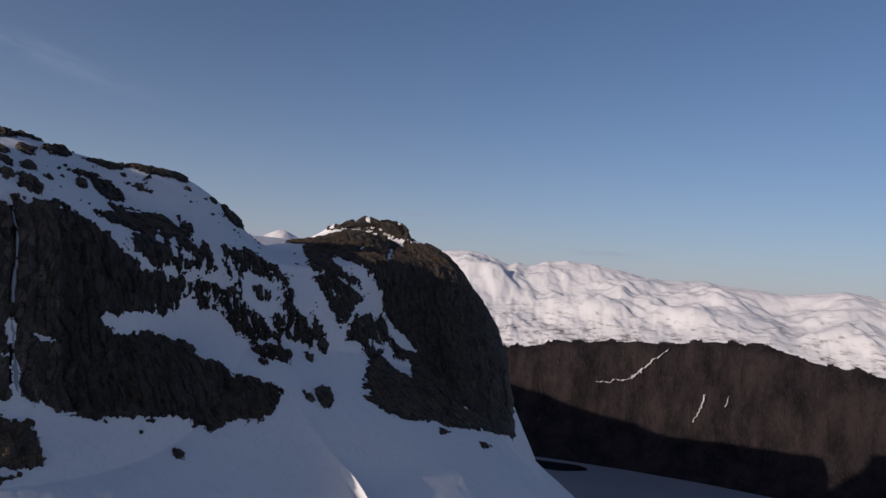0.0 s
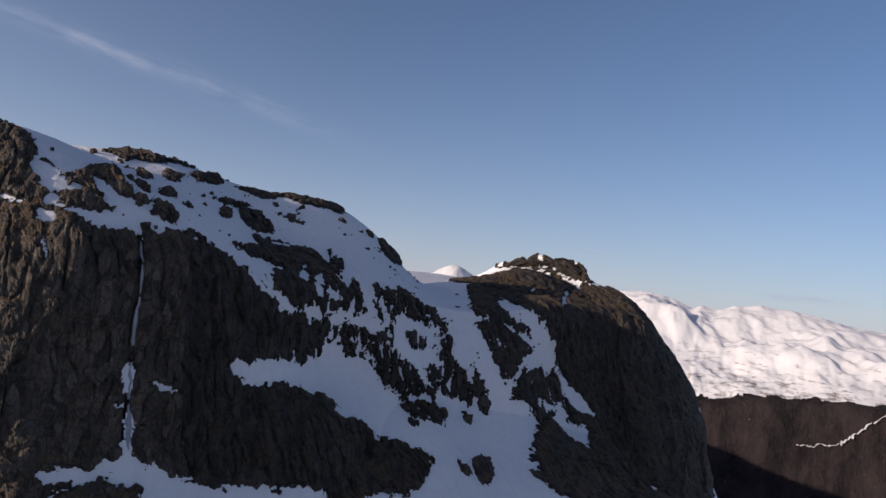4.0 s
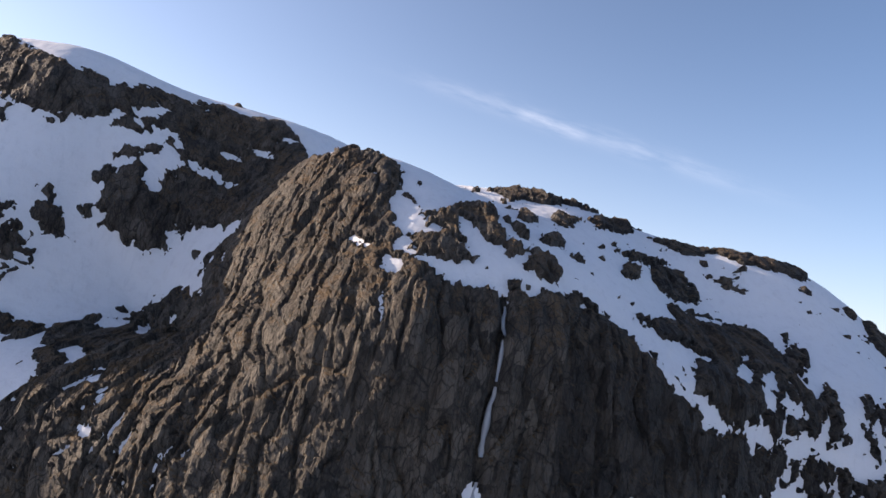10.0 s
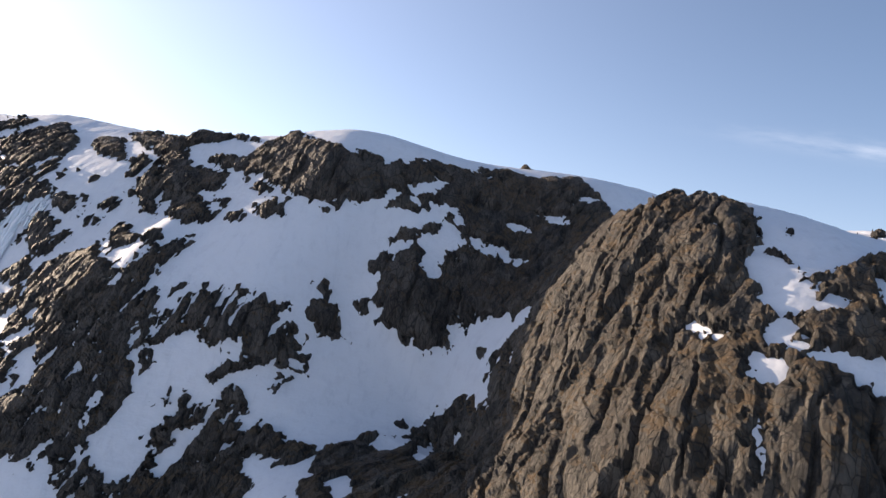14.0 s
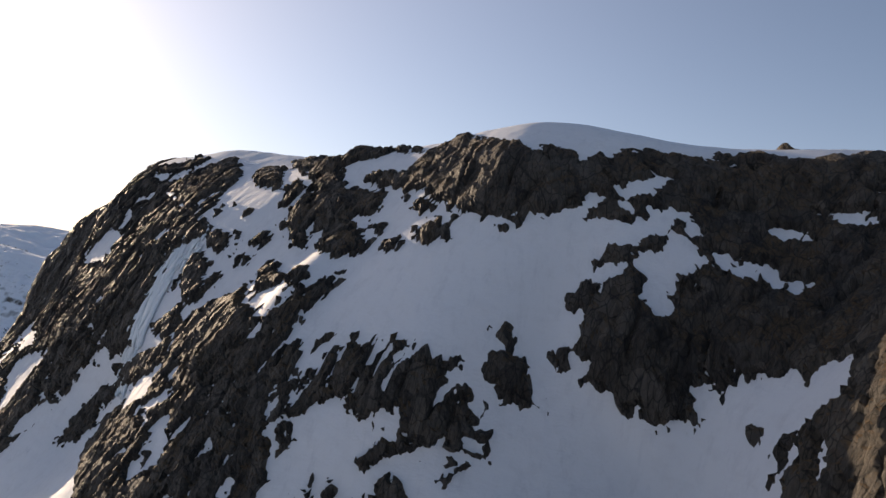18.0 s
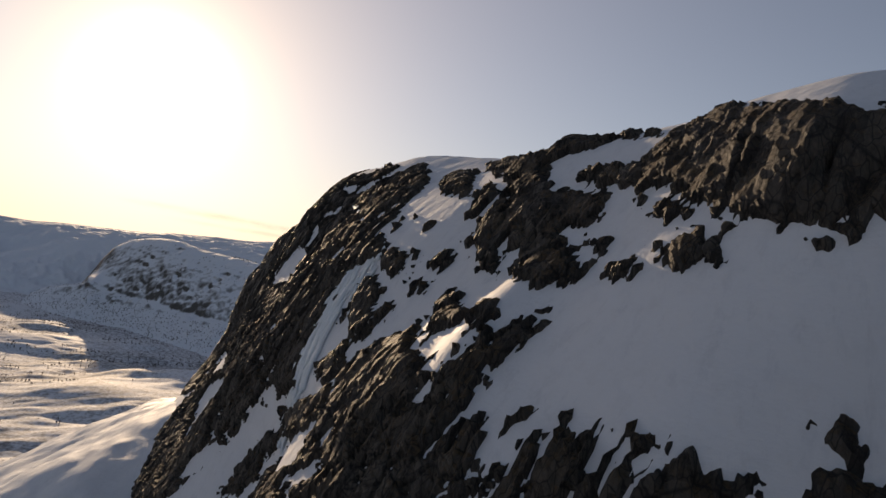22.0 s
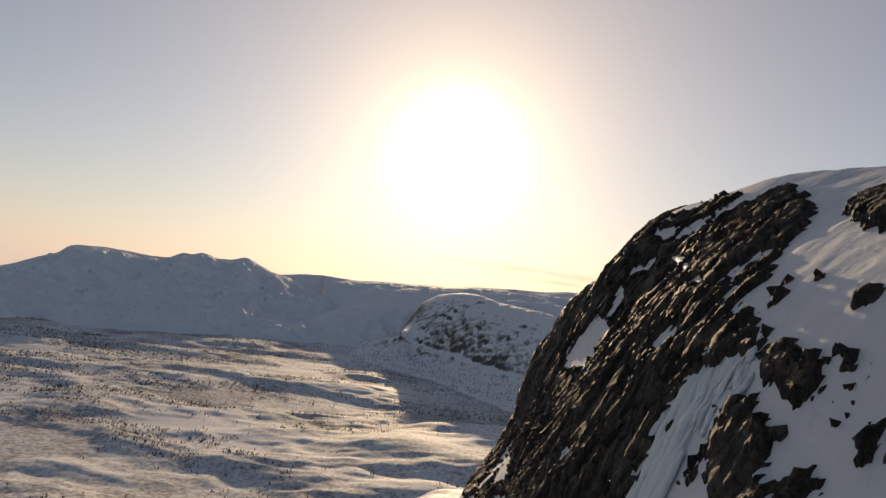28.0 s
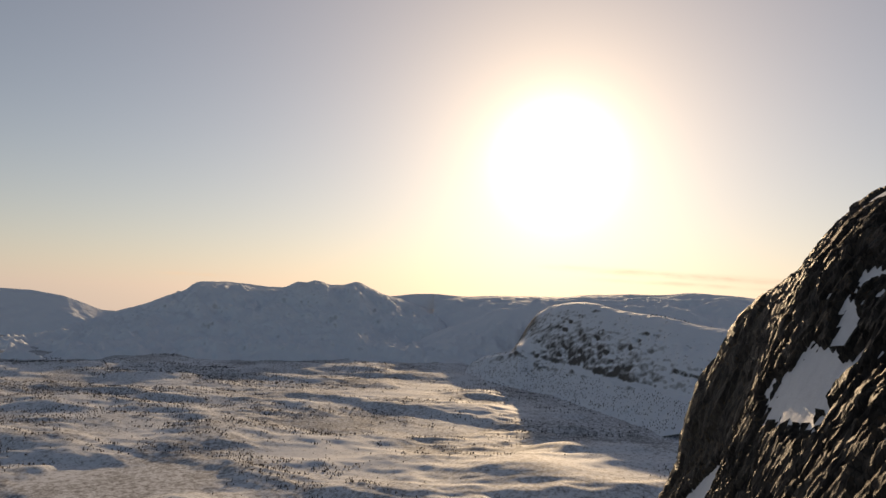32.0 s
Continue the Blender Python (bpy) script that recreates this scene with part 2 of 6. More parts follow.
def rock_material(name, dark, light, moss, rough=0.72):
    m, nt, b = material(name, rough, 0.35)
    p = where(nt)
    grain = noise_tex(nt, p, 0.9, 12, 0.8)
    broad = noise_tex(nt, p, 0.05, 6, 0.65)
    streak = noise_tex(nt, stretched(nt, p, 0.6, 0.6, 0.06), 1.0, 8, 0.7)
    split = noise_tex(nt, stretched(nt, p, 0.42, 0.42, 0.12), 1.0, 6, 0.6, "RIDGED_MULTIFRACTAL")
    c = mixed(nt, ramp(nt, grain, (0.40, (0, 0, 0)), (0.66, (1, 1, 1))), dark, light)
    c = mixed(nt, ramp(nt, broad, (0.4, (0, 0, 0)), (0.65, (0.6, 0.6, 0.6))), c, (light[0] * 1.15, light[1] * 1.02, light[2] * 0.88))
    c = mixed(nt, ramp(nt, streak, (0.45, (0, 0, 0)), (0.62, (0.7, 0.7, 0.7))), c, tuple(0.5 * v for v in dark))
    # thin dark joint lines, drawn out down the rock
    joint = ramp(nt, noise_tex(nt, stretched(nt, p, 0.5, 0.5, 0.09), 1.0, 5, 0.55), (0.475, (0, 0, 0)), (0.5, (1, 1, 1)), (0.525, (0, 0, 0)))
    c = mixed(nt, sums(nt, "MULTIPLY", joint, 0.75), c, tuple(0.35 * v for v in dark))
    # every block has weathered to its own tone
    tone = nt.nodes.new("ShaderNodeTexVoronoi")
    tone.inputs["Scale"].default_value = 0.42
    nt.links.new(mixed(nt, 0.3, stretched(nt, p, 1.0, 1.0, 0.55), node_colour(nt, p, 0.5)), tone.inputs["Vector"])
    grey = nt.nodes.new("ShaderNodeSeparateColor")
    nt.links.new(tone.outputs["Color"], grey.inputs[0])
    c = mixed(nt, ramp(nt, grey.outputs[0], (0.3, (0, 0, 0)), (0.95, (0.55, 0.55, 0.55))), c, (light[0] * 1.5, light[1] * 1.46, light[2] * 1.38))
    c = mixed(nt, ramp(nt, grey.outputs[1], (0.55, (0, 0, 0)), (1.0, (0.6, 0.6, 0.6))), c, tuple(0.6 * v for v in dark))
    # dry grass and moss on the ledges
    ledge = sums(nt, "MULTIPLY", ramp(nt, upward(nt), (0.36, (0, 0, 0)), (0.66, (1, 1, 1))), ramp(nt, noise_tex(nt, p, 0.11, 6, 0.7), (0.43, (0, 0, 0)), (0.55, (0.9, 0.9, 0.9))))
    c = mixed(nt, ledge, c, moss)
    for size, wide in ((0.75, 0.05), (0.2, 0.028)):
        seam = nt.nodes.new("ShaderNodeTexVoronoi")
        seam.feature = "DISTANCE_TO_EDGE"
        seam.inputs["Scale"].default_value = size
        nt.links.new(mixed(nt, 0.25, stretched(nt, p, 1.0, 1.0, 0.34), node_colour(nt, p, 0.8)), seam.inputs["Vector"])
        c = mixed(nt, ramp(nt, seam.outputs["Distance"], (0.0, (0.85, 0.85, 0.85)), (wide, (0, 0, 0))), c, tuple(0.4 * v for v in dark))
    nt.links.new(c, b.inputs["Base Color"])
    cells = nt.nodes.new("ShaderNodeTexVoronoi")
    cells.feature = "DISTANCE_TO_EDGE"
    cells.inputs["Scale"].default_value = 0.75
    warp = mixed(nt, 0.25, stretched(nt, p, 1.0, 1.0, 0.4), node_colour(nt, p, 0.8))
    nt.links.new(warp, cells.inputs["Vector"])
    joints = ramp(nt, cells.outputs["Distance"], (0.0, (0, 0, 0)), (0.16, (1, 1, 1)))
    h = sums(nt, "ADD", grain, sums(nt, "MULTIPLY", noise_tex(nt, stretched(nt, p, 1.0, 1.0, 0.3), 0.6, 12, 0.75), 1.5))
    h = sums(nt, "ADD", h, sums(nt, "MULTIPLY", split, 0.6))
    h = sums(nt, "ADD", h, sums(nt, "MULTIPLY", joints, 0.45))
    bumped(nt, b, h, 1.0, 0.7)
    return m


def slope_material(name, rock_a, rock_b, lo, hi, size):
    """Snow that lies where the ground is gentle, and bare rock or wood where it is steep."""
    m, nt, b = material(name, 0.75, 0.2)
    p = where(nt)
    wob = sums(nt, "MULTIPLY", sums(nt, "SUBTRACT", noise_tex(nt, p, 1 / size, 8, 0.7), 0.5), 0.55)
    fac = ramp(nt, sums(nt, "ADD", upward(nt), wob), (lo, (0, 0, 0)), (hi, (1, 1, 1)))
    rock = mixed(nt, noise_tex(nt, p, 3 / size, 8, 0.7), rock_a, rock_b)
    snow = mixed(nt, noise_tex(nt, p, 0.6 / size, 6), (0.86, 0.87, 0.89), (0.76, 0.78, 0.82))
    nt.links.new(mixed(nt, fac, rock, snow), b.inputs["Base Color"])
    bumped(nt, b, noise_tex(nt, p, 1.6 / size, 8, 0.65), 0.6, size * 0.12)
    return m


def plain_material(name, a, b_col, size, rough=0.8, spec=0.3, bump=0.3, depth=0.05):
    m, nt, b = material(name, rough, spec)
    p = where(nt)
    nt.links.new(mixed(nt, noise_tex(nt, p, 1 / size, 7, 0.65), a, b_col), b.inputs["Base Color"])
    bumped(nt, b, noise_tex(nt, p, 2 / size, 6), bump, depth)
    return m


SNOW = snow_material()
ROCK = rock_material("dark_gneiss", (0.018, 0.0165, 0.016), (0.094, 0.085, 0.077), (0.090, 0.058, 0.028))
# darker gneiss: partly its own tone, partly the cliffs' shade put into the colour
ROCK_SHADED = rock_material("dark_shaded_gneiss", (0.0095, 0.009, 0.009), (0.050, 0.045, 0.040), (0.080, 0.052, 0.025), 0.64)
ROCK_GREY = rock_material("weathered_grey_gneiss", (0.023, 0.021, 0.019), (0.112, 0.101, 0.088), (0.110, 0.068, 0.030))
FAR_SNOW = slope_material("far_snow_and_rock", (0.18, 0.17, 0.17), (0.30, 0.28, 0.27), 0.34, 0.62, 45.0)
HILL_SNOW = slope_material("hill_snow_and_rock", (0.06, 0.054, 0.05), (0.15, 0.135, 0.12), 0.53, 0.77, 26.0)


def wall_material():
    """A high wall of dark rock: gullies and ribs that run down it, their relief partly shaded in the colour, with rusty
    slabs and thin snow.
    """
    m, nt, b = material("dark_wall_rock", 0.85, 0.15)
    p = where(nt)
    ribs = noise_tex(nt, stretched(nt, p, 0.011, 0.011, 0.0025), 1.0, 9, 0.68)
    fine = noise_tex(nt, stretched(nt, p, 0.09, 0.09, 0.025), 1.0, 8, 0.7)
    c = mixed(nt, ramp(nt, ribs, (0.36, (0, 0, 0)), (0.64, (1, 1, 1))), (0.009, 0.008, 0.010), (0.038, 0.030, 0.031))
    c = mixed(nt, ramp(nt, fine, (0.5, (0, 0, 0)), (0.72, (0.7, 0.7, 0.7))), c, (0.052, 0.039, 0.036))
    c = mixed(nt, ramp(nt, noise_tex(nt, stretched(nt, p, 0.03, 0.03, 0.012), 1.0, 10, 0.75), (0.66, (0, 0, 0)), (0.72, (0.8, 0.8, 0.8))), c, (0.55, 0.56, 0.6))
    nt.links.new(c, b.inputs["Base Color"])
    bumped(nt, b, sums(nt, "ADD", ribs, sums(nt, "MULTIPLY", fine, 0.4)), 1.0, 30.0)
    return m


def plateau_material():
    """Wind-blown snow with knolls of rock and scrub showing through."""
    m, nt, b = material("plateau_snow", 0.75, 0.2)
    p = where(nt)
    high = nt.nodes.new("ShaderNodeSeparateXYZ")
    nt.links.new(p, high.inputs[0])
    scrub = noise_tex(nt, stretched(nt, p, 0.012, 0.012, 0.05), 1.0, 8, 0.72)
    low = ramp(nt, sums(nt, "ADD", sums(nt, "MULTIPLY", high.outputs["Z"], 1 / 400), 0.3), (0.0, (0.16, 0.16, 0.16)), (0.75, (0, 0, 0)))
    bare = ramp(nt, sums(nt, "ADD", scrub, low), (0.62, (0, 0, 0)), (0.73, (0.8, 0.8, 0.8)))
    snow = mixed(nt, noise_tex(nt, p, 0.006, 6), (0.72, 0.73, 0.75), (0.60, 0.62, 0.66))
    nt.links.new(mixed(nt, bare, snow, (0.10, 0.085, 0.08)), b.inputs["Base Color"])
    bumped(nt, b, noise_tex(nt, p, 0.012, 6, 0.55), 0.3, 3.0)
    return m


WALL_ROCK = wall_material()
PLATEAU_SNOW = plateau_material()


def valley_material():
    """Snow with low birch scrub and heather showing through in bands."""
    m, nt, b = material("snow_with_scrub", 0.75, 0.2)
    p = where(nt)
    snow = mixed(nt, noise_tex(nt, p, 0.008, 6), (0.78, 0.79, 0.81), (0.66, 0.68, 0.72))
    band = noise_tex(nt, p, 0.0042, 5, 0.6)
    tuft = noise_tex(nt, p, 0.11, 8, 0.75)
    fac = ramp(nt, sums(nt, "ADD", tuft, sums(nt, "MULTIPLY", band, 0.55)), (0.73, (0, 0, 0)), (0.90, (0.75, 0.75, 0.75)))
    nt.links.new(mixed(nt, fac, snow, (0.10, 0.085, 0.075)), b.inputs["Base Color"])
    bumped(nt, b, noise_tex(nt, p, 0.05, 6, 0.6), 0.35, 1.2)
    return m


VALLEY_SNOW = valley_material()
# tree colour lightened: the valley's haze is put into it
BIRCH = plain_material("bare_birch_twigs", (0.065, 0.055, 0.05), (0.15, 0.125, 0.105), 2.0, 0.9, 0.1)
BARK = plain_material("dark_bark", (0.05, 0.04, 0.03), (0.12, 0.10, 0.085), 0.4, 0.9, 0.1)
# lake ice darkened: the shadow over it is put into the colour
LAKE_ICE = plain_material("shaded_snowy_lake_ice", (0.17, 0.19, 0.22), (0.28, 0.30, 0.33), 180.0, 0.5, 0.4)
WATER = plain_material("open_water", (0.006, 0.009, 0.016), (0.01, 0.014, 0.022), 80.0, 0.15, 0.5, 0.1)
# darker copy of the ice: the slot's shade is put into the colour
SHADED_ICE = plain_material("shaded_stream_ice", (0.20, 0.22, 0.25), (0.36, 0.39, 0.42), 2.0, 0.4, 0.4, 0.8, 0.3)
ICE = plain_material("blue_white_ice", (0.62, 0.69, 0.73), (0.82, 0.85, 0.87), 1.1, 0.45, 0.4, 0.8, 0.3)

# ---------------------------------------------------------------- noise on arrays
def lattice(ix, iy, seed):
    h = (ix.astype(np.int64) * 374761393 + iy.astype(np.int64) * 668265263 + seed * 1274126177) & 0x7FFFFFFF
    h = ((h ^ (h >> 13)) * 1103515245 + 12345) & 0x7FFFFFFF
    h = ((h ^ (h >> 15)) * 214013 + 2531011) & 0x7FFFFFFF
    return h / 0x7FFFFFFF


def grad2(x, y, seed):
    """Gradient noise, about -1 to 1."""
    ix, iy = np.floor(x), np.floor(y)
    fx, fy = x - ix, y - iy
    u, v = fx * fx * fx * (fx * (fx * 6 - 15) + 10), fy * fy * fy * (fy * (fy * 6 - 15) + 10)
    total = 0
    for dx in (0, 1):
        for dy in (0, 1):
            ang = lattice(ix + dx, iy + dy, seed) * 6.2831853
            dot = np.cos(ang) * (fx - dx) + np.sin(ang) * (fy - dy)
            total = total + dot * (u if dx else 1 - u) * (v if dy else 1 - v)
    return total * 1.5


def fbm(x, y, size, octaves, seed, rough=0.5):
    out, amp, f, norm = 0, 1.0, 1.0 / size, 0
    for o in range(octaves):
        out = out + amp * grad2(x * f + 17.3 * o, y * f - 9.1 * o, seed + o)
        norm += amp
        amp, f = amp * rough, f * 2.03
    return out / norm


def ridged(x, y, size, octaves, seed, rough=0.5):
    out, amp, f, norm = 0, 1.0, 1.0 / size, 0
    for o in range(octaves):
        out = out + amp * (1 - 2 * np.abs(grad2(x * f + 31.7 * o, y * f + 5.3 * o, seed + o)))
        norm += amp
        amp, f = amp * rough, f * 2.1
    return out / norm


def smooth(v, lo, hi):
    t = np.clip((v - lo) / (hi - lo), 0, 1)
    return t * t * (3 - 2 * t)


def grid_mesh(name, pts, keep=None):
    """A mesh from a grid of points; keep: which of its cells have a face."""
    na, ns = pts.shape[:2]
    idx = np.arange(na * ns).reshape(na, ns)
    quads = np.stack([idx[:-1, :-1], idx[:-1, 1:], idx[1:, 1:], idx[1:, :-1]], -1)
    quads = quads.reshape(-1, 4) if keep is None else quads[keep]
    used, flat = np.unique(quads, return_inverse=True)
    me = bpy.data.meshes.new(name)
    me.vertices.add(len(used))
    me.vertices.foreach_set("co", pts.reshape(-1, 3)[used].astype(np.float32).ravel())
    me.loops.add(len(quads) * 4)
    me.loops.foreach_set("vertex_index", flat.ravel().astype(np.int32))
    me.polygons.add(len(quads))
    me.polygons.foreach_set("loop_start", np.arange(0, len(quads) * 4, 4, dtype=np.int32))
    me.polygons.foreach_set("use_smooth", np.ones(len(quads), dtype=bool))
    me.update(calc_edges=True)
    return me


def solid(name, me, mat, label="", category="", group="", kind=""):
    me.materials.append(mat)
    return tagged(new(name, me), label, category, group, kind)

# ---------------------------------------------------------------- the massif
# Plan line of the massif (the contour at 200 m), north-east to south-west, and the ridge behind it:
# x, y, height of the ridge above the line, how far behind it lies, length of the steep foot.
SPINE = [
    (-260, 960, 20, 120, 80), (-120, 900, 30, 120, 80), (-26, 808, 5, 100, 154), (20, 672, 34, 66, 218),
    (1, 611, 51, 79, 133), (-32, 580, 14, 90, 88), (-84, 491, 15, 81, 65), (-138, 429, 50, 67, 57),
    (-160, 348, 60, 98, 100), (-196, 272, 56, 114, 100), (-263, 223, 64, 138, 80), (-311, 195, 75, 62, 60),
    (-365, 119, 70, 73, 70), (-432, 61, 79, 78, 90), (-503, 1, 83, 59, 110), (-565, -37, 69, 66, 110),
    (-603, -47, 62, 102, 100), (-667, 56, 40, 79, 90), (-760, 80, 40, 80, 80),
]


def catmull(table, m):
    """Rows of the table, m steps between neighbours, on a smooth curve through them."""
    k = np.array(table, float)
    k = np.vstack([2 * k[0] - k[1], k, 2 * k[-1] - k[-2]])
    out = []
    for i in range(1, len(k) - 2):
        t = np.linspace(0, 1, m, endpoint=False)[:, None]
        a, b, c, d = k[i - 1], k[i], k[i + 1], k[i + 2]
        out.append(0.5 * (2 * b + (c - a) * t + (2 * a - 5 * b + 4 * c - d) * t**2 + (3 * b - a - 3 * c + d) * t**3))
    return np.vstack(out + [k[-2:-1]])


def spine():
    c = catmull(SPINE, 40)
    kern = np.hanning(41)
    kern /= kern.sum()
    pad = np.vstack([np.repeat(c[:1], 20, 0), c, np.repeat(c[-1:], 20, 0)])
    c = np.stack([np.convolve(pad[:, i], kern, "valid") for i in range(5)], 1)
    a = np.r_[0, np.cumsum(np.hypot(*np.diff(c[:, :2], axis=0).T))]
    return a, c


LINE_A, LINE = spine()


def at_line(a):
    """Place, outward normal, ridge height and ridge distance at a metres along the line."""
    v = [np.interp(a, LINE_A, LINE[:, i]) for i in range(5)]
    e = 6.0
    tx = np.interp(a + e, LINE_A, LINE[:, 0]) - np.interp(a - e, LINE_A, LINE[:, 0])
    ty = np.interp(a + e, LINE_A, LINE[:, 1]) - np.interp(a - e, LINE_A, LINE[:, 1])
    n = np.hypot(tx, ty)
    return v[0], v[1], -ty / n, tx / n, v[2], v[3], v[4]


def base(a, s):
    """The bare slope: a along the line, s up the slope (0 at the line)."""
    x, y, nx, ny, high, far, foot = at_line(a)
    # below the line: a steep foot, then a long apron of snow
    down = np.maximum(-s, 0)
    w_low = 0.45 * np.minimum(down, foot) + 0.8 * np.maximum(down - foot, 0)
    z_low = -0.89 * np.minimum(down, foot) - 0.6 * np.maximum(down - foot, 0)
    # above it: rounding off to the ridge and gently down behind it
    up = np.maximum(s, 0)
    reach = np.maximum(far, 30) * 1.25
    q = up / reach
    w_up = -up * 0.8
    z_up = np.where(q < 1, high * np.sin(np.pi / 2 * np.minimum(q, 1)), high * (1 - 0.25 * (np.minimum(q, 3) - 1) ** 2))
    w = np.where(s < 0, w_low, w_up)
    z = 200 + np.where(s < 0, z_low, z_up)
    return np.stack([x + nx * w, y + ny * w, z], -1)


def normals(p):
    du = np.gradient(p, axis=0)
    ds = np.gradient(p, axis=1)
    n = np.cross(ds, du)
    n /= np.linalg.norm(n, axis=-1, keepdims=True) + 1e-9
    return n

# Swells of the slope every 46 m along the line, at five heights up it.
SWELL_AT, SWELL_UP = 387, (-75, -35, 0, 35, 70)
SWELLS_NORTH = [
    (12.6, 2.7, 0, 0, 0), (8, 8.4, -2.9, 1.2, -9.7), (7.4, 2.7, 10.5, 0.6, -9), (0, -0.7, 1.1, -4.7, 2.2), (-2.3, -10.3, 10.9, 2.6, 0), (0.6, 5.3, -0.8, 2.2, -4.4), (-1.8, 0, -1.8, -6.1, -4.3), (2.5, 7, 6.1, 0, 8.4), (6.3, -9.3, 5.9, -9.4, -7.1), (0, -0.8, 3, 1.2, 2.3), (-8.1, -6.2, 1.4, 8.5, 0),
]
SWELLS_SOUTH = [
    (-4.1, -5.2, 7.2, 7.7, 8.8), (-8, -1.5, -9, 6.1, 17.1), (-2.4, 4, -32.4, -14.3, -15.3), (1.6, -6.3, 2.5, 1.1, 4.5), (4, 5.5, 2.4, -4.7, 1.4), (0, 1.7, -1.4, -1.6, 4), (0, -11.3, 0, 4.9, -1.9), (2.9, 5.2, 4.7, 4.8, 0), (2.6, -2.1, 2.3, -3.1, 2.5), (3.4, 4.7, 2.4, 6.8, -3), (9.9, 0, -2.1, 4.3, 13.8), (6.7, 6.2, 12.2, 25.4, -15.6),
]


def steps(*legs):
    out = [legs[0]]
    for end, step in zip(legs[1::2], legs[2::2]):
        n = max(1, round(abs(end - out[-1]) / step))
        out += list(np.linspace(out[-1], end, n + 1)[1:])
    return np.array(out)


A = steps(20, 270, 6, 640, 1.2, 760, 0.8, 1320, 0.58, 1460, 1.2, 1600, 5)
S = steps(-900, -200, 14, -135, 2.0, 100, 0.6, 150, 1.2, 330, 6)
GA, GS = np.meshgrid(A, S, indexing="ij")
BARE = base(GA, GS)
OUT = normals(BARE)
pad = np.pad(OUT, ((0, 0), (14, 14), (0, 0)), "edge")
OUT = sum(pad[:, k:k + S.size] for k in range(29))
OUT = OUT / np.linalg.norm(OUT, axis=-1, keepdims=True)
swell = np.zeros_like(GA)
for i, row in enumerate(SWELLS_NORTH + SWELLS_SOUTH):
    near = np.abs(A - SWELL_AT - 46 * i) < 110
    for up, h in zip(SWELL_UP, row):
        if h:
            swell[near] += h * np.exp(-(((GA[near] - SWELL_AT - 46 * i) / 34) ** 2) - ((GS[near] - up) / 28) ** 2)

# ribs of the bowl, the crown of the nose and the flank of the peak
for a, s, ra, rs, h in ((1084, 16, 9, 15, 4.5), (1100, 8, 9, 12, 3.0), (912, 48, 9, 16, 1.6), (1300, -35, 45, 32, -3.6), (487, 88, 16, 20, -7), (477, 124, 9, 11, 4.0), (478, 170, 18, 22, -4), (528, 65, 24, 58, 19), (552, 98, 22, 58, 6), (574, 105, 18, 50, 6),
                        (668, -163, 45, 26, -5.0), (1001, 25, 8, 9, 4.5), (1016, 22, 6, 18, -2.5), (1036, 44, 13, 9, 3.0), (1103, 41, 9, 13, 1.2), (985, 52, 10, 12, 1.5), (1036, 4, 9, 9, 2.0)):
    swell += h * np.exp(-(((GA - a) / ra) ** 2) - ((GS - s) / rs) ** 2)

# Where rock stands out of the snow, in metres from its edge: ovals as (along, up, half length, half width, turn).
cover = np.full_like(GA, -4.0)


def oval(a, s, ra, rs, turn):
    """The window round an oval, and how far inside it lies, in metres."""
    big = max(ra, rs) * 1.3 + 4
    i0, i1 = np.searchsorted(A, (a - big, a + big))
    j0, j1 = np.searchsorted(S, (s - big, s + big))
    x, y = GA[i0:i1, j0:j1] - a, GS[i0:i1, j0:j1] - s
    c, n = math.cos(radians(turn)), math.sin(radians(turn))
    r = np.hypot((x * c + y * n) / ra, (y * c - x * n) / rs)
    return (slice(i0, i1), slice(j0, j1)), (1 - r) * min(ra, rs)


def bare(*ovals):
    for o in ovals:
        win, d = oval(*o)
        cover[win] = np.maximum(cover[win], np.minimum(d, 6))


def snowed(*ovals):
    for o in ovals:
        win, d = oval(*o)
        cover[win] = np.minimum(cover[win], np.maximum(-d, -5))


# rock bodies, from the peak in the north to the south shoulder
bare((513, 17, 68.2, 67.9, -50), (923, -18, 70, 63, -19), (1263, -14, 70, 68, 30), (1385, 4, 65.1, 46.8, -77), (501, -86, 70, 70, 12), (475, 84, 51.9, 35.1, -26), (590, -110, 48.4, 25.3, 19), (807, -62, 70, 24, 28), (828, -24, 48.6, 34.7, 48), (1100, -22, 43.1, 40.7, -33), (621, -21, 43.5, 20.3, 78), (559, 75, 70, 21.5, -44), (820, 102, 22.8, 13.1, 0), (945, 54, 67.4, 20.6, 25), (769, 3, 37.1, 27.3, -53), (707, -52, 31.6, 11.8, 42), (1213, 26, 52, 31.2, 45), (578, 10, 23.1, 20.8, 4))
bare((460, -23, 37, 22.2, 89), (1032, -38, 21.3, 16.5, -64), (766, 54, 14.5, 12.5, -48), (719, 75, 14.6, 12.3, 29), (1054, 48, 22.5, 14.1, 32), (604, -78, 14.5, 14.3, 53), (589, -47, 23.6, 12.2, 4), (741, -98, 21, 8.1, -15), (1101, 43, 23.4, 14.2, 12), (681, 57, 17, 7.8, -63), (1423, 49, 58.1, 27.9, -38), (692, -6, 26.8, 7, 10), (615, 30, 18.6, 9.7, -47), (509, 121, 20, 18.2, -36), (870, -86, 13.7, 12.4, -1), (870, 46, 18.1, 6.9, -41), (986, 87, 18.8, 17.9, -49), (999, 32, 16.9, 9.9, -53))
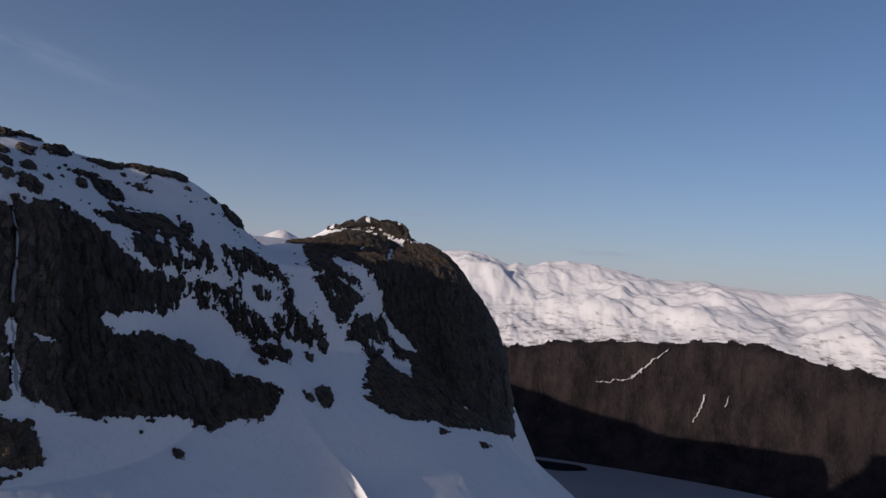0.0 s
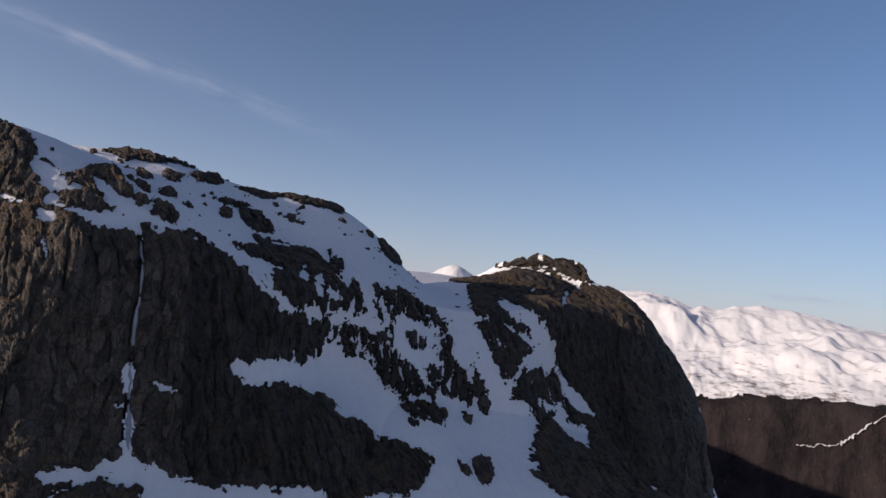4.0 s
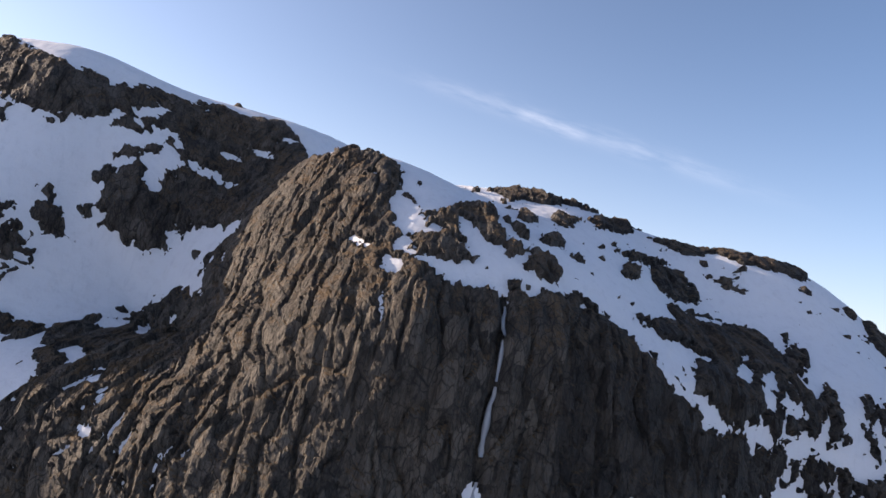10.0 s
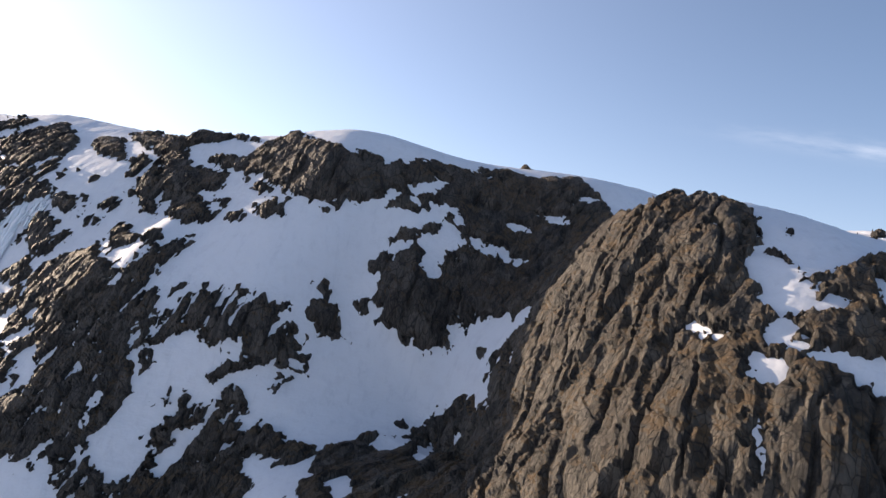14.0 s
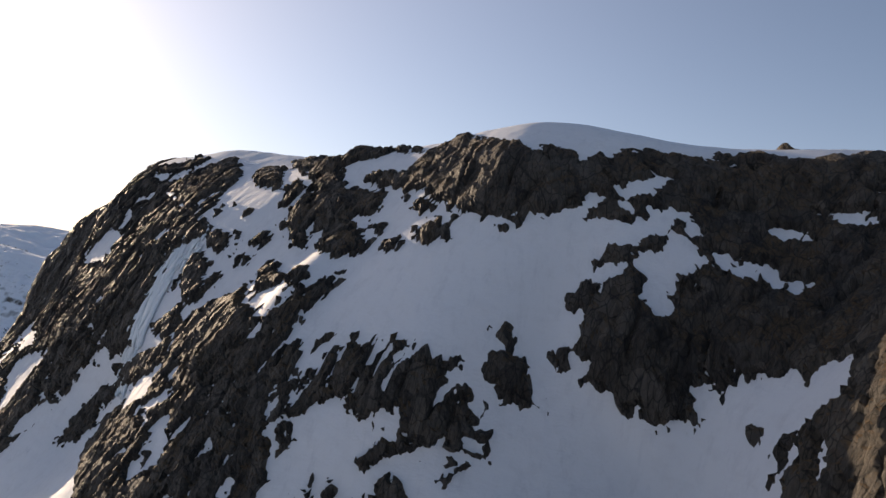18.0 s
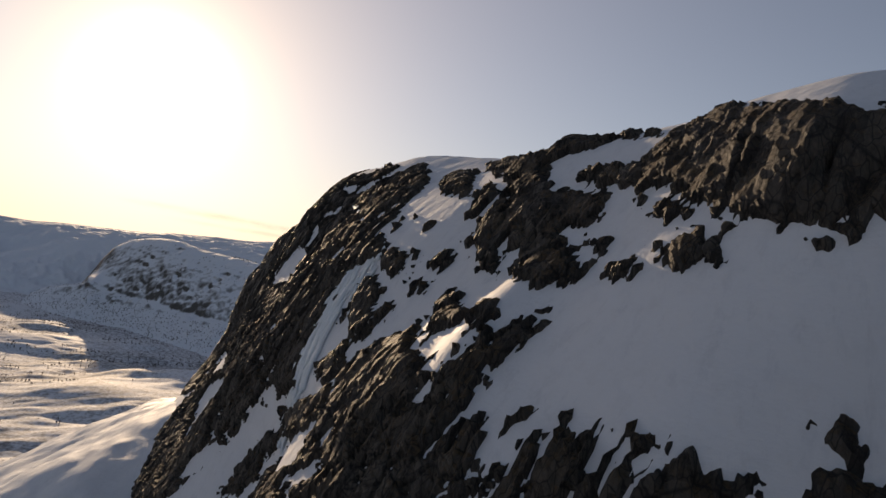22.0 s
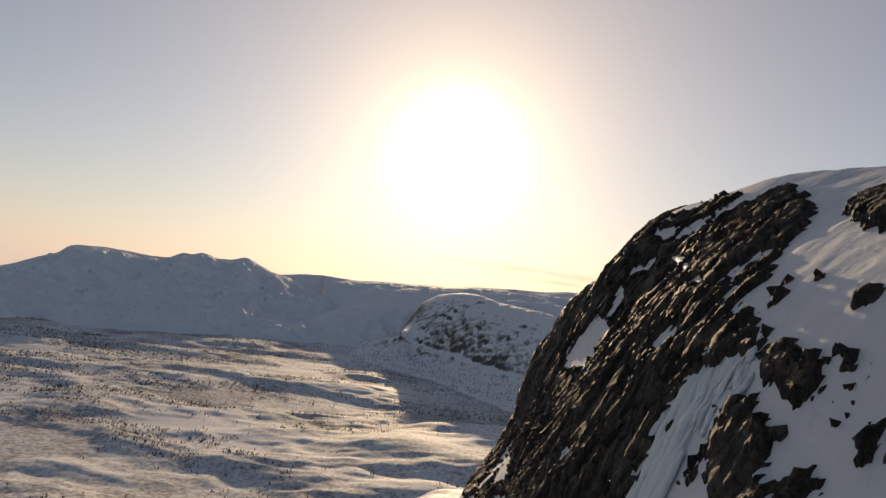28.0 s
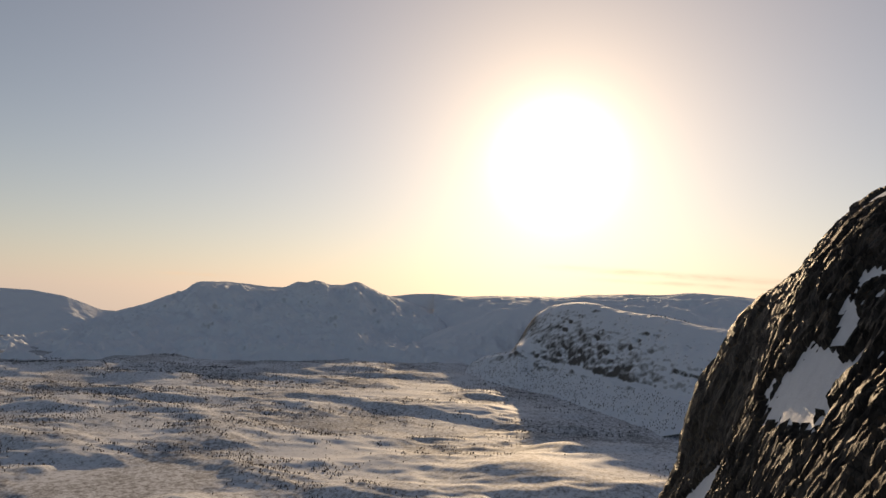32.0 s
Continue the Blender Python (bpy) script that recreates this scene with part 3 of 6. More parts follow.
bare((667, -47, 21.4, 9.5, 9), (1029, 43, 15.1, 8.1, -34), (780, 85, 25.7, 6.7, -32), (1037, 1, 19.5, 6.3, 6), (913, -86, 70, 11.8, -33), (1002, 68, 23.1, 11.1, -49), (1176, 57, 18.3, 5, 17), (955, -86, 57.8, 14.7, 38), (695, -26, 8.5, 5.4, -5), (1061, -52, 22.7, 8, 28), (1179, -34, 11.9, 5.2, -70), (669, -102, 9.6, 6.1, -64), (744, 80, 11.8, 5.6, 23), (1144, 64, 42.8, 4.8, 16), (670, -20, 8.7, 5.4, 75), (861, 39, 8.4, 5, 83), (843, 28, 6.4, 5.2, 75), (986, 50, 14.5, 8.9, -27))
bare((445, 128, 10.5, 4.9, 51), (557, -141, 31.4, 3.6, 6), (734, -27, 20.1, 7.1, 24), (1012, -41, 7, 6.3, -20), (1108, 70, 11.1, 5.8, 7), (1149, -11, 18.4, 4.9, -21), (1147, 16, 12.8, 4.7, 17), (820, 68, 7.2, 4.6, -58), (738, -3, 8.7, 5.1, -86), (798, 18, 9.4, 4.2, -3), (1079, 28, 8.9, 4.2, 7), (435, 63, 12.2, 4.1, -18), (440, 43, 16.7, 8.5, -72), (570, -62, 10.2, 4.7, -76), (707, -67, 11.3, 7, 15), (740, -88, 10.1, 5.7, 27), (834, -71, 24.4, 9, 27), (994, -20, 7.3, 5.6, 60))
bare((1013, -25, 11.4, 3.9, -8), (1141, 4, 7.8, 3, 7), (1172, -4, 7.8, 6.7, -33), (1301, -75, 20.9, 8.6, 38), (1308, 42, 13.8, 7.1, 0), (1348, 43, 33.9, 12.3, 71), (1423, 147, 13.6, 8.7, 69), (628, -116, 16.4, 5, 44), (649, -57, 6.6, 3.7, 84), (670, -35, 7.4, 5.7, 42), (913, 60, 14, 5.9, 36), (1058, -3, 10.4, 3.8, -66), (1132.7, 47, 4.7, 4.6, -6), (1147, -34, 16.7, 8.8, 5), (1435, 0, 21.3, 10, 52), (439, -118, 15.7, 5.9, -44), (457, -141, 10, 4.4, -59), (838, 62, 6.6, 3.4, -53))
bare((429, 104, 9, 5.3, -21), (688, -54, 7.2, 3.4, 2), (734, 17, 7, 2.9, -54), (834.3, 44.4, 5.7, 3.2, -36), (476, 150, 8.1, 6.1, -34), (571.9, -40.3, 5.8, 5.2, -67), (683.1, -103.7, 4.4, 2.8, 14), (798, 44, 7.7, 2.9, -33), (848, 44, 6.9, 2.4, 69), (1018.3, 9.8, 4.7, 3.2, 4), (1122, 67, 22.3, 7.6, -16), (1172, 28, 7.2, 4.1, -9), (1351, -53, 18.6, 7.3, -21), (1371, 74, 14.9, 10.7, 26), (491, 137, 9, 2.5, -78), (715, -18, 12.2, 3.3, -64), (789, 56, 9, 2, -11), (853.8, 31.9, 3.7, 2.9, -20))
bare((1179, 80, 9.2, 3.6, 6), (1276, -83, 21, 5.5, -20), (432, 112, 6.3, 5, 86), (443, -49, 19.2, 5.2, 77), (555, -38, 22, 4.3, 50), (576, -13, 7.5, 3, 22), (663.1, -68.9, 3.4, 3.2, -66), (986, 8, 12.4, 3.6, -60), (1151, 27, 8.8, 2.4, 12), (1126.6, 30.7, 3.3, 2.9, -16), (1170, -23, 10.8, 2.5, -28), (1376, -58, 6.2, 5.2, 13), (553.6, -161.2, 4.1, 2.3, 12), (559.3, -160.5, 3.5, 2.1, 49), (594.9, -141.4, 3.3, 2, 15), (621, -82, 10, 2.8, -52), (681.2, -67.2, 4.3, 3.2, -39), (719.2, -1.3, 5.1, 2.9, -64))
bare((737.9, 54, 4.4, 2.5, 63), (780, 30, 6.3, 5, -39), (779.2, -99.2, 5.1, 2.8, -4), (794.4, 105.4, 6, 2.7, -46), (835.7, 91, 3.9, 3.5, 24), (960.8, 33.2, 5.8, 4.7, -30), (1032.5, -6.9, 3.8, 2.8, -46), (1078, 50, 10.7, 3.1, 14), (1104, 20, 6.4, 2.6, 20), (1267, 56, 9.9, 2.7, -16), (431.7, -122.4, 4.5, 3, -10), (440, -22, 9.9, 5, 25), (592.2, -64.9, 5.9, 1.9, -18), (717.9, -74.9, 2.7, 2.4, -83), (723.1, -23.2, 5.7, 2.5, 2), (777.7, 46.2, 4.5, 4, 85), (781, 60, 13.8, 2.3, -28), (782.9, -31.1, 5, 3.2, 12))
bare((775, -54, 7.2, 4.1, 25), (794, 99, 7.2, 2, -18), (805, -105.5, 3.1, 2, -86), (854.9, 96.7, 2.6, 2.6, 64), (931.4, 71.7, 4.5, 2.6, 56), (1014.5, 45.2, 4.1, 1.8, -51), (1030.1, -16.6, 3.1, 3, 21), (1061.6, 66.4, 6, 2.1, 52), (1092, 71, 7.9, 1.7, 32), (1156, 76, 12.1, 1.4, 15), (1137.8, 68.4, 6, 3.9, 31), (1182.1, 64.7, 5.7, 1.6, 3), (1209, -59, 7.3, 2.3, -48), (444, 26, 23.7, 7.1, -67), (529, 124, 31, 6.9, -36), (887, -87, 21.3, 3.8, -36), (422.6, 97.7, 4.1, 1.9, 45), (456, 141, 11.9, 1.2, 68))
bare((551, -138, 7.7, 4.8, 2), (608, -65, 12, 5.4, 42), (614, 16, 11.4, 2.7, -61), (652.3, -40.5, 5.3, 1.7, 65), (682.2, -15.4, 3.8, 1.6, 20), (695, 1, 7.4, 4, 4), (719.5, -96, 3.2, 1.6, 4), (722.2, -7.8, 2.8, 1.8, 64), (743.6, -30.8, 3.5, 2.5, 30), (819.2, 116.1, 3.8, 2, -7), (827.1, 37.7, 3.4, 1.7, -26), (830, 18, 6.1, 1.2, 16), (855, -61, 7.7, 4, 83), (858.2, 59.7, 4.3, 2.2, -38), (863.9, -64.7, 3.3, 2.5, -40), (874.6, 32.1, 3.9, 1.9, 44), (978.3, 18.7, 4.1, 2.8, -40), (992, 103.7, 3.9, 3.8, -43))
bare((1010.8, 37.3, 5, 1.7, -59), (1021.6, -6.7, 3.8, 2.4, -67), (1042.8, -22.3, 2.3, 2.2, 86), (1071, 32.5, 2.5, 1.8, 57), (1074, 13, 7.6, 3.2, -68), (1135.3, 16.2, 3.4, 2.1, -22), (1137.3, 50.4, 2.8, 2.1, -61), (1184, 88.3, 2.7, 2.5, 9), (1365, -53, 7.7, 6.5, -41), (429.8, 69.8, 4.2, 2, -47), (471.2, 145, 2, 1.2, -1), (488, 118, 8, 2.1, 10), (516.9, -160.5, 2, 1.6, 26), (588.2, -83.3, 3.9, 1.6, 47), (590.3, -143.3, 2, 1.6, 50), (599.8, -142, 3.1, 1.5, 1), (661.8, -95.4, 2.2, 1.5, -79), (658, -57.1, 2.7, 2.2, -81))
bare((685.6, -101.1, 3.4, 1.7, -86), (685, 63, 8.1, 3.3, -67), (687.3, -29.7, 1.8, 1.4, -73), (688.5, -41.4, 1.7, 1.6, 30), (696.4, 54.3, 2.1, 1.4, -68), (701.8, -22.9, 2.5, 2.1, 43), (712.2, 62.1, 2.7, 2.1, -18), (711.8, 53.8, 1.8, 1.5, -47), (714.7, -75.2, 3.6, 1.4, 26), (726.5, -49.3, 3.2, 1.7, 65), (733.4, 3.7, 2.3, 1.6, -59), (734.5, -8.7, 2.8, 2.3, 63), (740.3, 26.8, 3.2, 1.3, 50), (752.9, 50.3, 4.5, 1.9, -82), (760.6, 101.1, 4.3, 3.1, -33), (763.5, -101.2, 4.1, 1.6, 18), (767, -29.4, 3.9, 1.7, -20), (778.7, 102.8, 5, 1.3, -51))
bare((786.2, 104, 2, 1.8, 32), (790, 22, 8.7, 1.5, -17), (798.2, 112, 2.4, 1.2, -63), (808.4, 114.6, 2.3, 2.1, 76), (807.8, 19.3, 2.8, 1.3, -15), (815.2, 69.2, 3.6, 2.3, -14), (837.4, 68.1, 2.5, 2.2, -25), (854.9, 17.2, 2.8, 1.6, -25), (859.2, -77.5, 2.2, 1.9, -14), (893.6, 56.9, 1.5, 1.3, 86), (970, 31.4, 3, 1.7, -80), (987, -49, 7.4, 2.1, -3), (995.2, -0.7, 2.1, 1, 87), (997.3, -12, 1.9, 1.2, -80), (1004.7, 103.9, 1.5, 1.3, -29), (1006, 84, 6.4, 1.4, -71), (1007.3, 44.9, 2.9, 1.1, -75), (1012.1, 27.8, 3.8, 2.3, -57))
bare((1030.2, 31.3, 1.8, 1.3, -56), (1037, 7, 10.1, 2.2, -4), (1036, -11.6, 2.3, 1.4, -36), (1051.7, -2.1, 3.8, 1.7, -23), (1060.1, 26.3, 3.6, 1.3, 15), (1081.2, 66.5, 2.6, 1.5, 37), (1082.9, 18.2, 3.1, 1.8, 20), (1123.4, 73.9, 3.1, 2.6, 78), (1130, 23.5, 1.5, 1.4, 34), (1140.4, 29.6, 2.5, 1.2, 24), (1147.1, 2.7, 4.6, 2.2, 0), (1148.3, 37.9, 1.6, 1.6, -2), (1156.5, 51.9, 4, 1.6, 7), (1156.1, 15.2, 3, 1.8, -59), (1162.3, -38.2, 2.8, 1.9, -12), (1170.2, 35.7, 2.1, 1.5, 2), (1177, 71, 8.7, 2.4, 29), (1180.5, 36.5, 2.6, 2.2, 54))
bare((1308.8, -84.7, 2.7, 2.2, 61), (1311.2, -80.8, 2.4, 1.3, -17), (1318, 29, 12.5, 2.3, -61), (1371.1, -120.3, 1.8, 1.5, -18))
# tongues, ledges and couloirs of snow in them
snowed((1266, -41, 26.4, 14.2, 2), (1243, -28, 15.9, 12.6, 3), (486, -149, 18.7, 7.8, 2), (1279, 15, 18, 6.5, -10), (595, 56, 16.5, 9.1, 51), (556, -55, 14.6, 6.4, 49), (1410, -48, 25.5, 17.9, 49), (469, 46, 16.6, 5.6, -5), (1132, -17, 11.8, 6.2, -25), (1307, -28, 18.9, 6.7, -1), (893, 38, 11.6, 5.1, 50), (955, 73, 12, 6.7, -24), (797, -39, 18.9, 6.6, 4), (1246, 63, 20.8, 8.1, -43), (567, -80, 11.5, 5.4, -26), (515, -152, 16.1, 7, 4), (878, -92, 6.8, 5.4, 56), (1325, -9, 32.4, 10.6, -77))
snowed((939, 69, 6.2, 4.5, 41), (986, -39, 7.6, 5.6, 51), (1090, 13, 9.9, 3.1, -3), (1096, -25, 9.3, 4.9, 43), (604, -31, 17.2, 4.5, -27), (610, 4, 8.3, 7.5, 75), (948, -119, 50.1, 14.1, -3), (1353, -23, 20.8, 8.6, -53), (503, -139, 22.9, 6.9, 83), (433, -74, 11.6, 6.6, 67), (567, 96, 11.5, 5.8, -53), (752, -13, 7.5, 4.1, 4), (771, -11, 9, 3.1, 5), (866, 19, 13.1, 5.4, -19), (571, 34, 7.5, 3.7, 42), (764.7, 0.6, 5.6, 3.6, -68), (1101, 56, 10.7, 5.7, 26), (1193, 40, 6.6, 3.7, -32))
snowed((1203, -44, 12.3, 4.4, -63), (695, -59, 11.5, 2.3, -2), (1109, -16, 8.5, 3, -23), (1265, 48, 14.7, 3.2, -23), (793, -7, 7.7, 3.3, 43), (966, 44, 6.3, 4.8, 34), (499, 73, 13.4, 2.6, 80), (605, -18, 8.4, 2.7, 24), (761, 34, 14.7, 2.1, 3), (969.5, 23.4, 4.2, 3.4, 26), (1039, -35, 6.6, 2.8, -68), (759.4, 5.4, 4.2, 2.8, -36), (983, -7, 6.3, 3, 48), (983.1, -25.8, 4.6, 3, 15), (1111.9, -8.1, 3.2, 3.1, 34), (1196.9, 24.6, 4.3, 2.7, -22), (1250.6, 34.4, 4.5, 2.8, -12), (1120, -54, 23, 5.9, 27))
snowed((542, 12, 11.3, 2.4, -40), (800, -91, 11.3, 3.6, 19), (816.3, -36.6, 5.1, 3.7, 32), (962, 81, 6.2, 6, -25), (1093, -62, 29.4, 9.1, -17), (1184.4, -14.2, 5.2, 4, 3), (1216, 64, 36.5, 3.4, 18), (427, 95, 6.1, 1.9, 90), (755.7, -1.4, 3.3, 3, 2), (770, 7, 7.5, 2.7, -31), (807, 90, 6.7, 4.5, -42), (870.5, 39.1, 3.1, 3.1, -8), (876, -71, 7.6, 2.2, -2), (879, 18, 8, 2.4, 6), (1002.1, 37.4, 2.9, 2.7, -81), (1022.7, -20.7, 3.1, 2.8, 85), (1049, -40, 7.5, 3.9, -77), (1062.9, 39.5, 3.5, 3.1, -48))
snowed((1226.2, -25.6, 3.5, 2.8, -67), (1237, -76, 31, 2.1, -22), (1283, 43, 11, 2.1, -4), (457, 51, 6.5, 4, -22), (621, -60, 6.8, 2.3, 31), (584, -35, 7, 3.7, 5), (752.7, -75.9, 3, 2.3, 67), (756.2, -20.4, 4.8, 2, 86), (796, 8, 6.2, 3.3, -36), (806.6, 1.4, 4.4, 2.3, 45), (882.5, 32.6, 2.8, 2.4, 18), (890.8, 23.1, 3.4, 2.5, -90), (1042, 59, 13.4, 6, 24), (1107, 16, 6, 2.1, 27), (1125.3, -8.6, 2.9, 2.6, -37), (1132.4, -23.7, 4.4, 4.1, 9), (1239, -44, 10.2, 4.1, -40), (1260.2, -24.3, 5.8, 2, -42))
snowed((1282.5, 32, 3.2, 2.1, 28), (449.1, 120.5, 5.6, 2.6, 28), (472.8, 39.1, 4.1, 2.8, 7), (483, 49, 7.9, 1.9, 11), (499.9, 87.3, 4.1, 2.2, 81), (519, 37, 9.5, 1.7, -56), (527.9, 26.7, 3.2, 1.5, -66), (531, 24, 10.3, 1.7, -46), (544.2, 93.1, 5.8, 1.8, -52), (577.1, 41, 4.7, 2.1, 56), (596, 26, 6.5, 2.1, -69), (602.9, 26, 3.4, 1.9, -42), (604, -5, 7, 3.5, 32), (620.9, -40, 4.1, 1.5, -34), (628.1, -47.3, 3.9, 2, -54), (640.5, -5.8, 5.1, 2, -12), (656.9, -42.3, 5.7, 1.4, 74), (729.9, 82.6, 3.4, 1.7, -86))
snowed((732.4, -34, 5.3, 1.6, 67), (760, 92, 8.8, 3.7, -58), (766, -60, 6.3, 3.1, 16), (778, 55, 8.6, 1.9, -45), (861, -37.2, 3, 1.8, 69), (891.7, 13.5, 3.2, 3, 35), (892.6, 30.6, 5.4, 2.7, 38), (951.1, 54.1, 5, 1.6, -53), (964.7, 20.5, 2.1, 1.8, -1), (985.8, 63.3, 2.4, 1.9, -83), (986.5, 100.1, 4.7, 1.7, -57), (986, 85.8, 3.9, 1.7, -40), (989.1, 31.6, 3.9, 2.4, -59), (990.8, 60.5, 3.4, 2.2, -2), (1007.9, 51.7, 2.8, 1.9, -55), (1052, 35, 11.3, 1.2, 29), (1080, 35, 6.3, 1.9, 26), (1095, -32.7, 2.4, 2.4, 90))
snowed((1116.8, -20.2, 3.2, 2.4, -18), (1199.5, -7, 4.7, 1.8, 40), (1277.4, 23.6, 4.1, 4, 10), (1292.6, -38.2, 3.4, 2.9, 67), (1296.4, -22.6, 4.4, 3.4, -15), (1317, -52, 6.5, 1.5, -51), (1337, -45, 15.1, 4.9, -8), (1397, -35, 7.9, 4.1, 27), (601, 48, 10.4, 4.3, 17), (1429, -25, 15.8, 4.9, 29), (428.4, 85, 5.9, 1.6, -70), (429.3, 97.8, 1.8, 1.6, 6), (437.4, -62.4, 2.7, 1.4, -51), (441, 58.3, 4.1, 1.6, -48), (491.2, 122.8, 1.6, 1.6, 0), (499.1, 92.9, 2, 1.4, -64), (546.8, -65.2, 3.8, 1.9, 23), (547.2, 43.9, 5.3, 1.4, -41))
snowed((552, 89, 7.7, 1.5, -11), (552.6, 5.5, 4.7, 1.4, -24), (557, -63.1, 3.7, 1.9, 31), (561, 88, 9.8, 0.9, -4), (563.6, 23.7, 1.7, 1.6, 32), (577.2, -88.7, 2.6, 1.8, 18), (578.1, -58.2, 3.5, 1.9, 3), (582.1, 44.6, 2.4, 1.9, -81), (590, 36.2, 1.9, 1.3, -65), (592.7, 32.1, 2.2, 1.5, -69), (599, -134, 8.3, 2.6, 18), (638, 13, 8.3, 1.5, -65), (678.5, -37.8, 3.8, 2.5, 1), (677.5, -13.7, 4.6, 1.7, 57), (683, -61, 11, 1.4, -3), (700.3, -10.8, 3, 1.3, 90), (716.4, -24.4, 1.7, 1.5, -48), (739.4, 18.8, 3.4, 1.8, -50))
snowed((774.2, -14.9, 4.1, 2.2, 66), (741.4, -23.8, 1.7, 1.7, -54), (757, 64, 6.9, 1.2, -6), (760.9, -10.2, 3, 1.7, 8), (762.1, 13.5, 4.7, 1.4, -34), (765.3, 40.7, 5.2, 2.1, -10), (780.8, -10.7, 5.6, 1.4, 1), (786.6, 9.1, 1.7, 1.4, 8), (789.9, 9.4, 2.4, 1.7, 4), (798, 1, 6.9, 2.1, -78), (799.3, 106.3, 5.6, 1.6, -45), (807.5, 108.9, 4.1, 1.1, -65), (849.2, 16.8, 3.8, 1.6, -26), (873.2, -87.9, 1.8, 1.7, -23), (890.6, 1.6, 2.4, 1.2, 73), (901.6, 21.1, 2, 1.3, 18), (905.5, 23.9, 2.8, 1.2, 26), (960.5, 29.6, 2.3, 1.4, 76))
snowed((967.1, -29.2, 1.7, 1.5, 16), (974.5, 13.1, 2.4, 1.2, 4), (977.8, -28.5, 2.2, 1.6, 78), (985.6, 0.3, 3.7, 1.4, 69), (991, -9.9, 2.6, 2.6, 56), (989.8, -32.5, 2.6, 1.9, 27), (1003.3, 54.4, 2.5, 1, 79), (1012.5, 56.2, 5.1, 1.4, -71), (1030, -49.1, 2, 1.6, 29), (1036.2, -19.4, 2.2, 1.8, 28), (1036.8, -3.7, 2.8, 1.6, -9), (1059.5, -17.3, 4.2, 1.5, 60), (1068.3, 7.9, 3.4, 2.8, 22), (1084.1, 4.9, 2, 1.7, -41), (1085.6, 10.4, 4.2, 2.5, -19), (1089.5, 18.5, 4.6, 2, 34), (1091, 50, 7.2, 1.2, 20), (1096.2, 29.2, 3.3, 1.5, 27))
snowed((1100.9, 13.1, 2.2, 1.6, 40), (1105.7, -21.8, 2.6, 1.4, -2), (1110.2, 75.8, 2.9, 2.2, 4), (1130.2, 71.2, 5, 1.9, 27), (1142.2, 59.2, 4.1, 1.6, 6), (1169.5, 31.4, 2.3, 2, -59), (1202.1, 24, 2.5, 1.8, 28), (1204.8, -36.7, 2.7, 2, 41), (1207, 2.1, 2.4, 1.1, -13), (1213.5, 34.9, 5, 1.4, -1), (1225.2, 45.1, 3, 1, 11), (1255.7, 1.2, 2.4, 1, -11), (1266, 11.7, 4.9, 1.5, -19), (1291.1, -86.7, 1.4, 1.1, -12), (1294.1, 43.5, 3.2, 1.6, 3), (1299, 11.8, 3.8, 1.6, -14), (1309.3, -35.1, 3.1, 1.5, 0), (1311.4, 11.9, 1.7, 1.7, -39))
snowed((1322.7, -37.6, 5.2, 2.6, -35), (511.2, -143.3, 4.2, 2, 89), (869, -95, 12.2, 1.7, 13), (1065, -58, 13.2, 4.3, 64), (426, 65, 6, 2.5, -61), (508, 142, 14, 3.7, -11), (1342, -4, 51, 1.6, -67), (448.4, 136.4, 4.5, 1.7, 28), (452.2, 45.2, 4.2, 1.6, -18), (494.2, 59.8, 1.3, 1.2, -25), (501, 66.7, 2.9, 1.2, 86), (541, 98.6, 2.2, 1, -22), (556.7, -77.4, 2, 1.8, 22), (555.7, -46, 4.4, 1.3, 54), (559.3, 2.2, 3.4, 1, -20), (568.4, -74.5, 2, 1.8, 84), (587.7, 39.3, 1.9, 1.1, -68), (600.1, -35, 1.7, 1.3, -11))
snowed((599.9, 30.6, 1.3, 1.2, 17), (614.9, -13.4, 3.8, 1, 28), (617.2, -70.6, 2.7, 2.6, 62), (631.3, -89.3, 1.7, 1.3, -13), (633.6, -91.6, 1.1, 1.1, 0), (690.3, -56.3, 2, 1.1, 11), (708.5, -36.4, 4.1, 1, 23), (716.6, -58.8, 2.2, 1.5, -64), (717, -14.5, 3.7, 2.1, -76), (722.2, -90.9, 5.5, 1.2, 27), (738.2, 5.2, 2.5, 1, -9), (748.6, -4.3, 1.5, 1, 38), (752.4, -3, 2.1, 1.7, -14), (752, 79, 6.5, 1.6, 46), (753.8, 3.9, 1.4, 1.3, 83), (756.1, 7.8, 3, 1, -26), (764.2, 31.7, 4, 1.5, -16), (767.6, 61.8, 4.8, 0.8, -21))
snowed((771.5, -6.8, 1.7, 0.9, 14), (794.4, -10.4, 2.2, 1.6, 8), (800.8, 71.4, 3.5, 1.2, 5), (801, -2.9, 3.7, 1.1, 9), (811.8, -85.7, 5.2, 1.2, 20), (811, 6, 8, 1.3, 39), (812.5, -41.8, 5.5, 1.6, 23), (821.3, -83.5, 2.8, 0.9, 18), (826, -83.6, 4.1, 2.1, 19), (827.6, 113.7, 2.1, 1.3, -29), (847.4, -41.8, 3.8, 0.9, 27), (860, -58, 1.1, 1.1, 0), (872.8, 42, 1.3, 0.9, 61), (887.5, 19.5, 2.3, 1.6, 32), (894.4, 16.6, 1.1, 1.1, 4), (898.7, 47.9, 2.3, 1.6, -33), (912.6, 52.7, 1.7, 1.2, 12), (955, -104, 15.7, 2.7, 17))
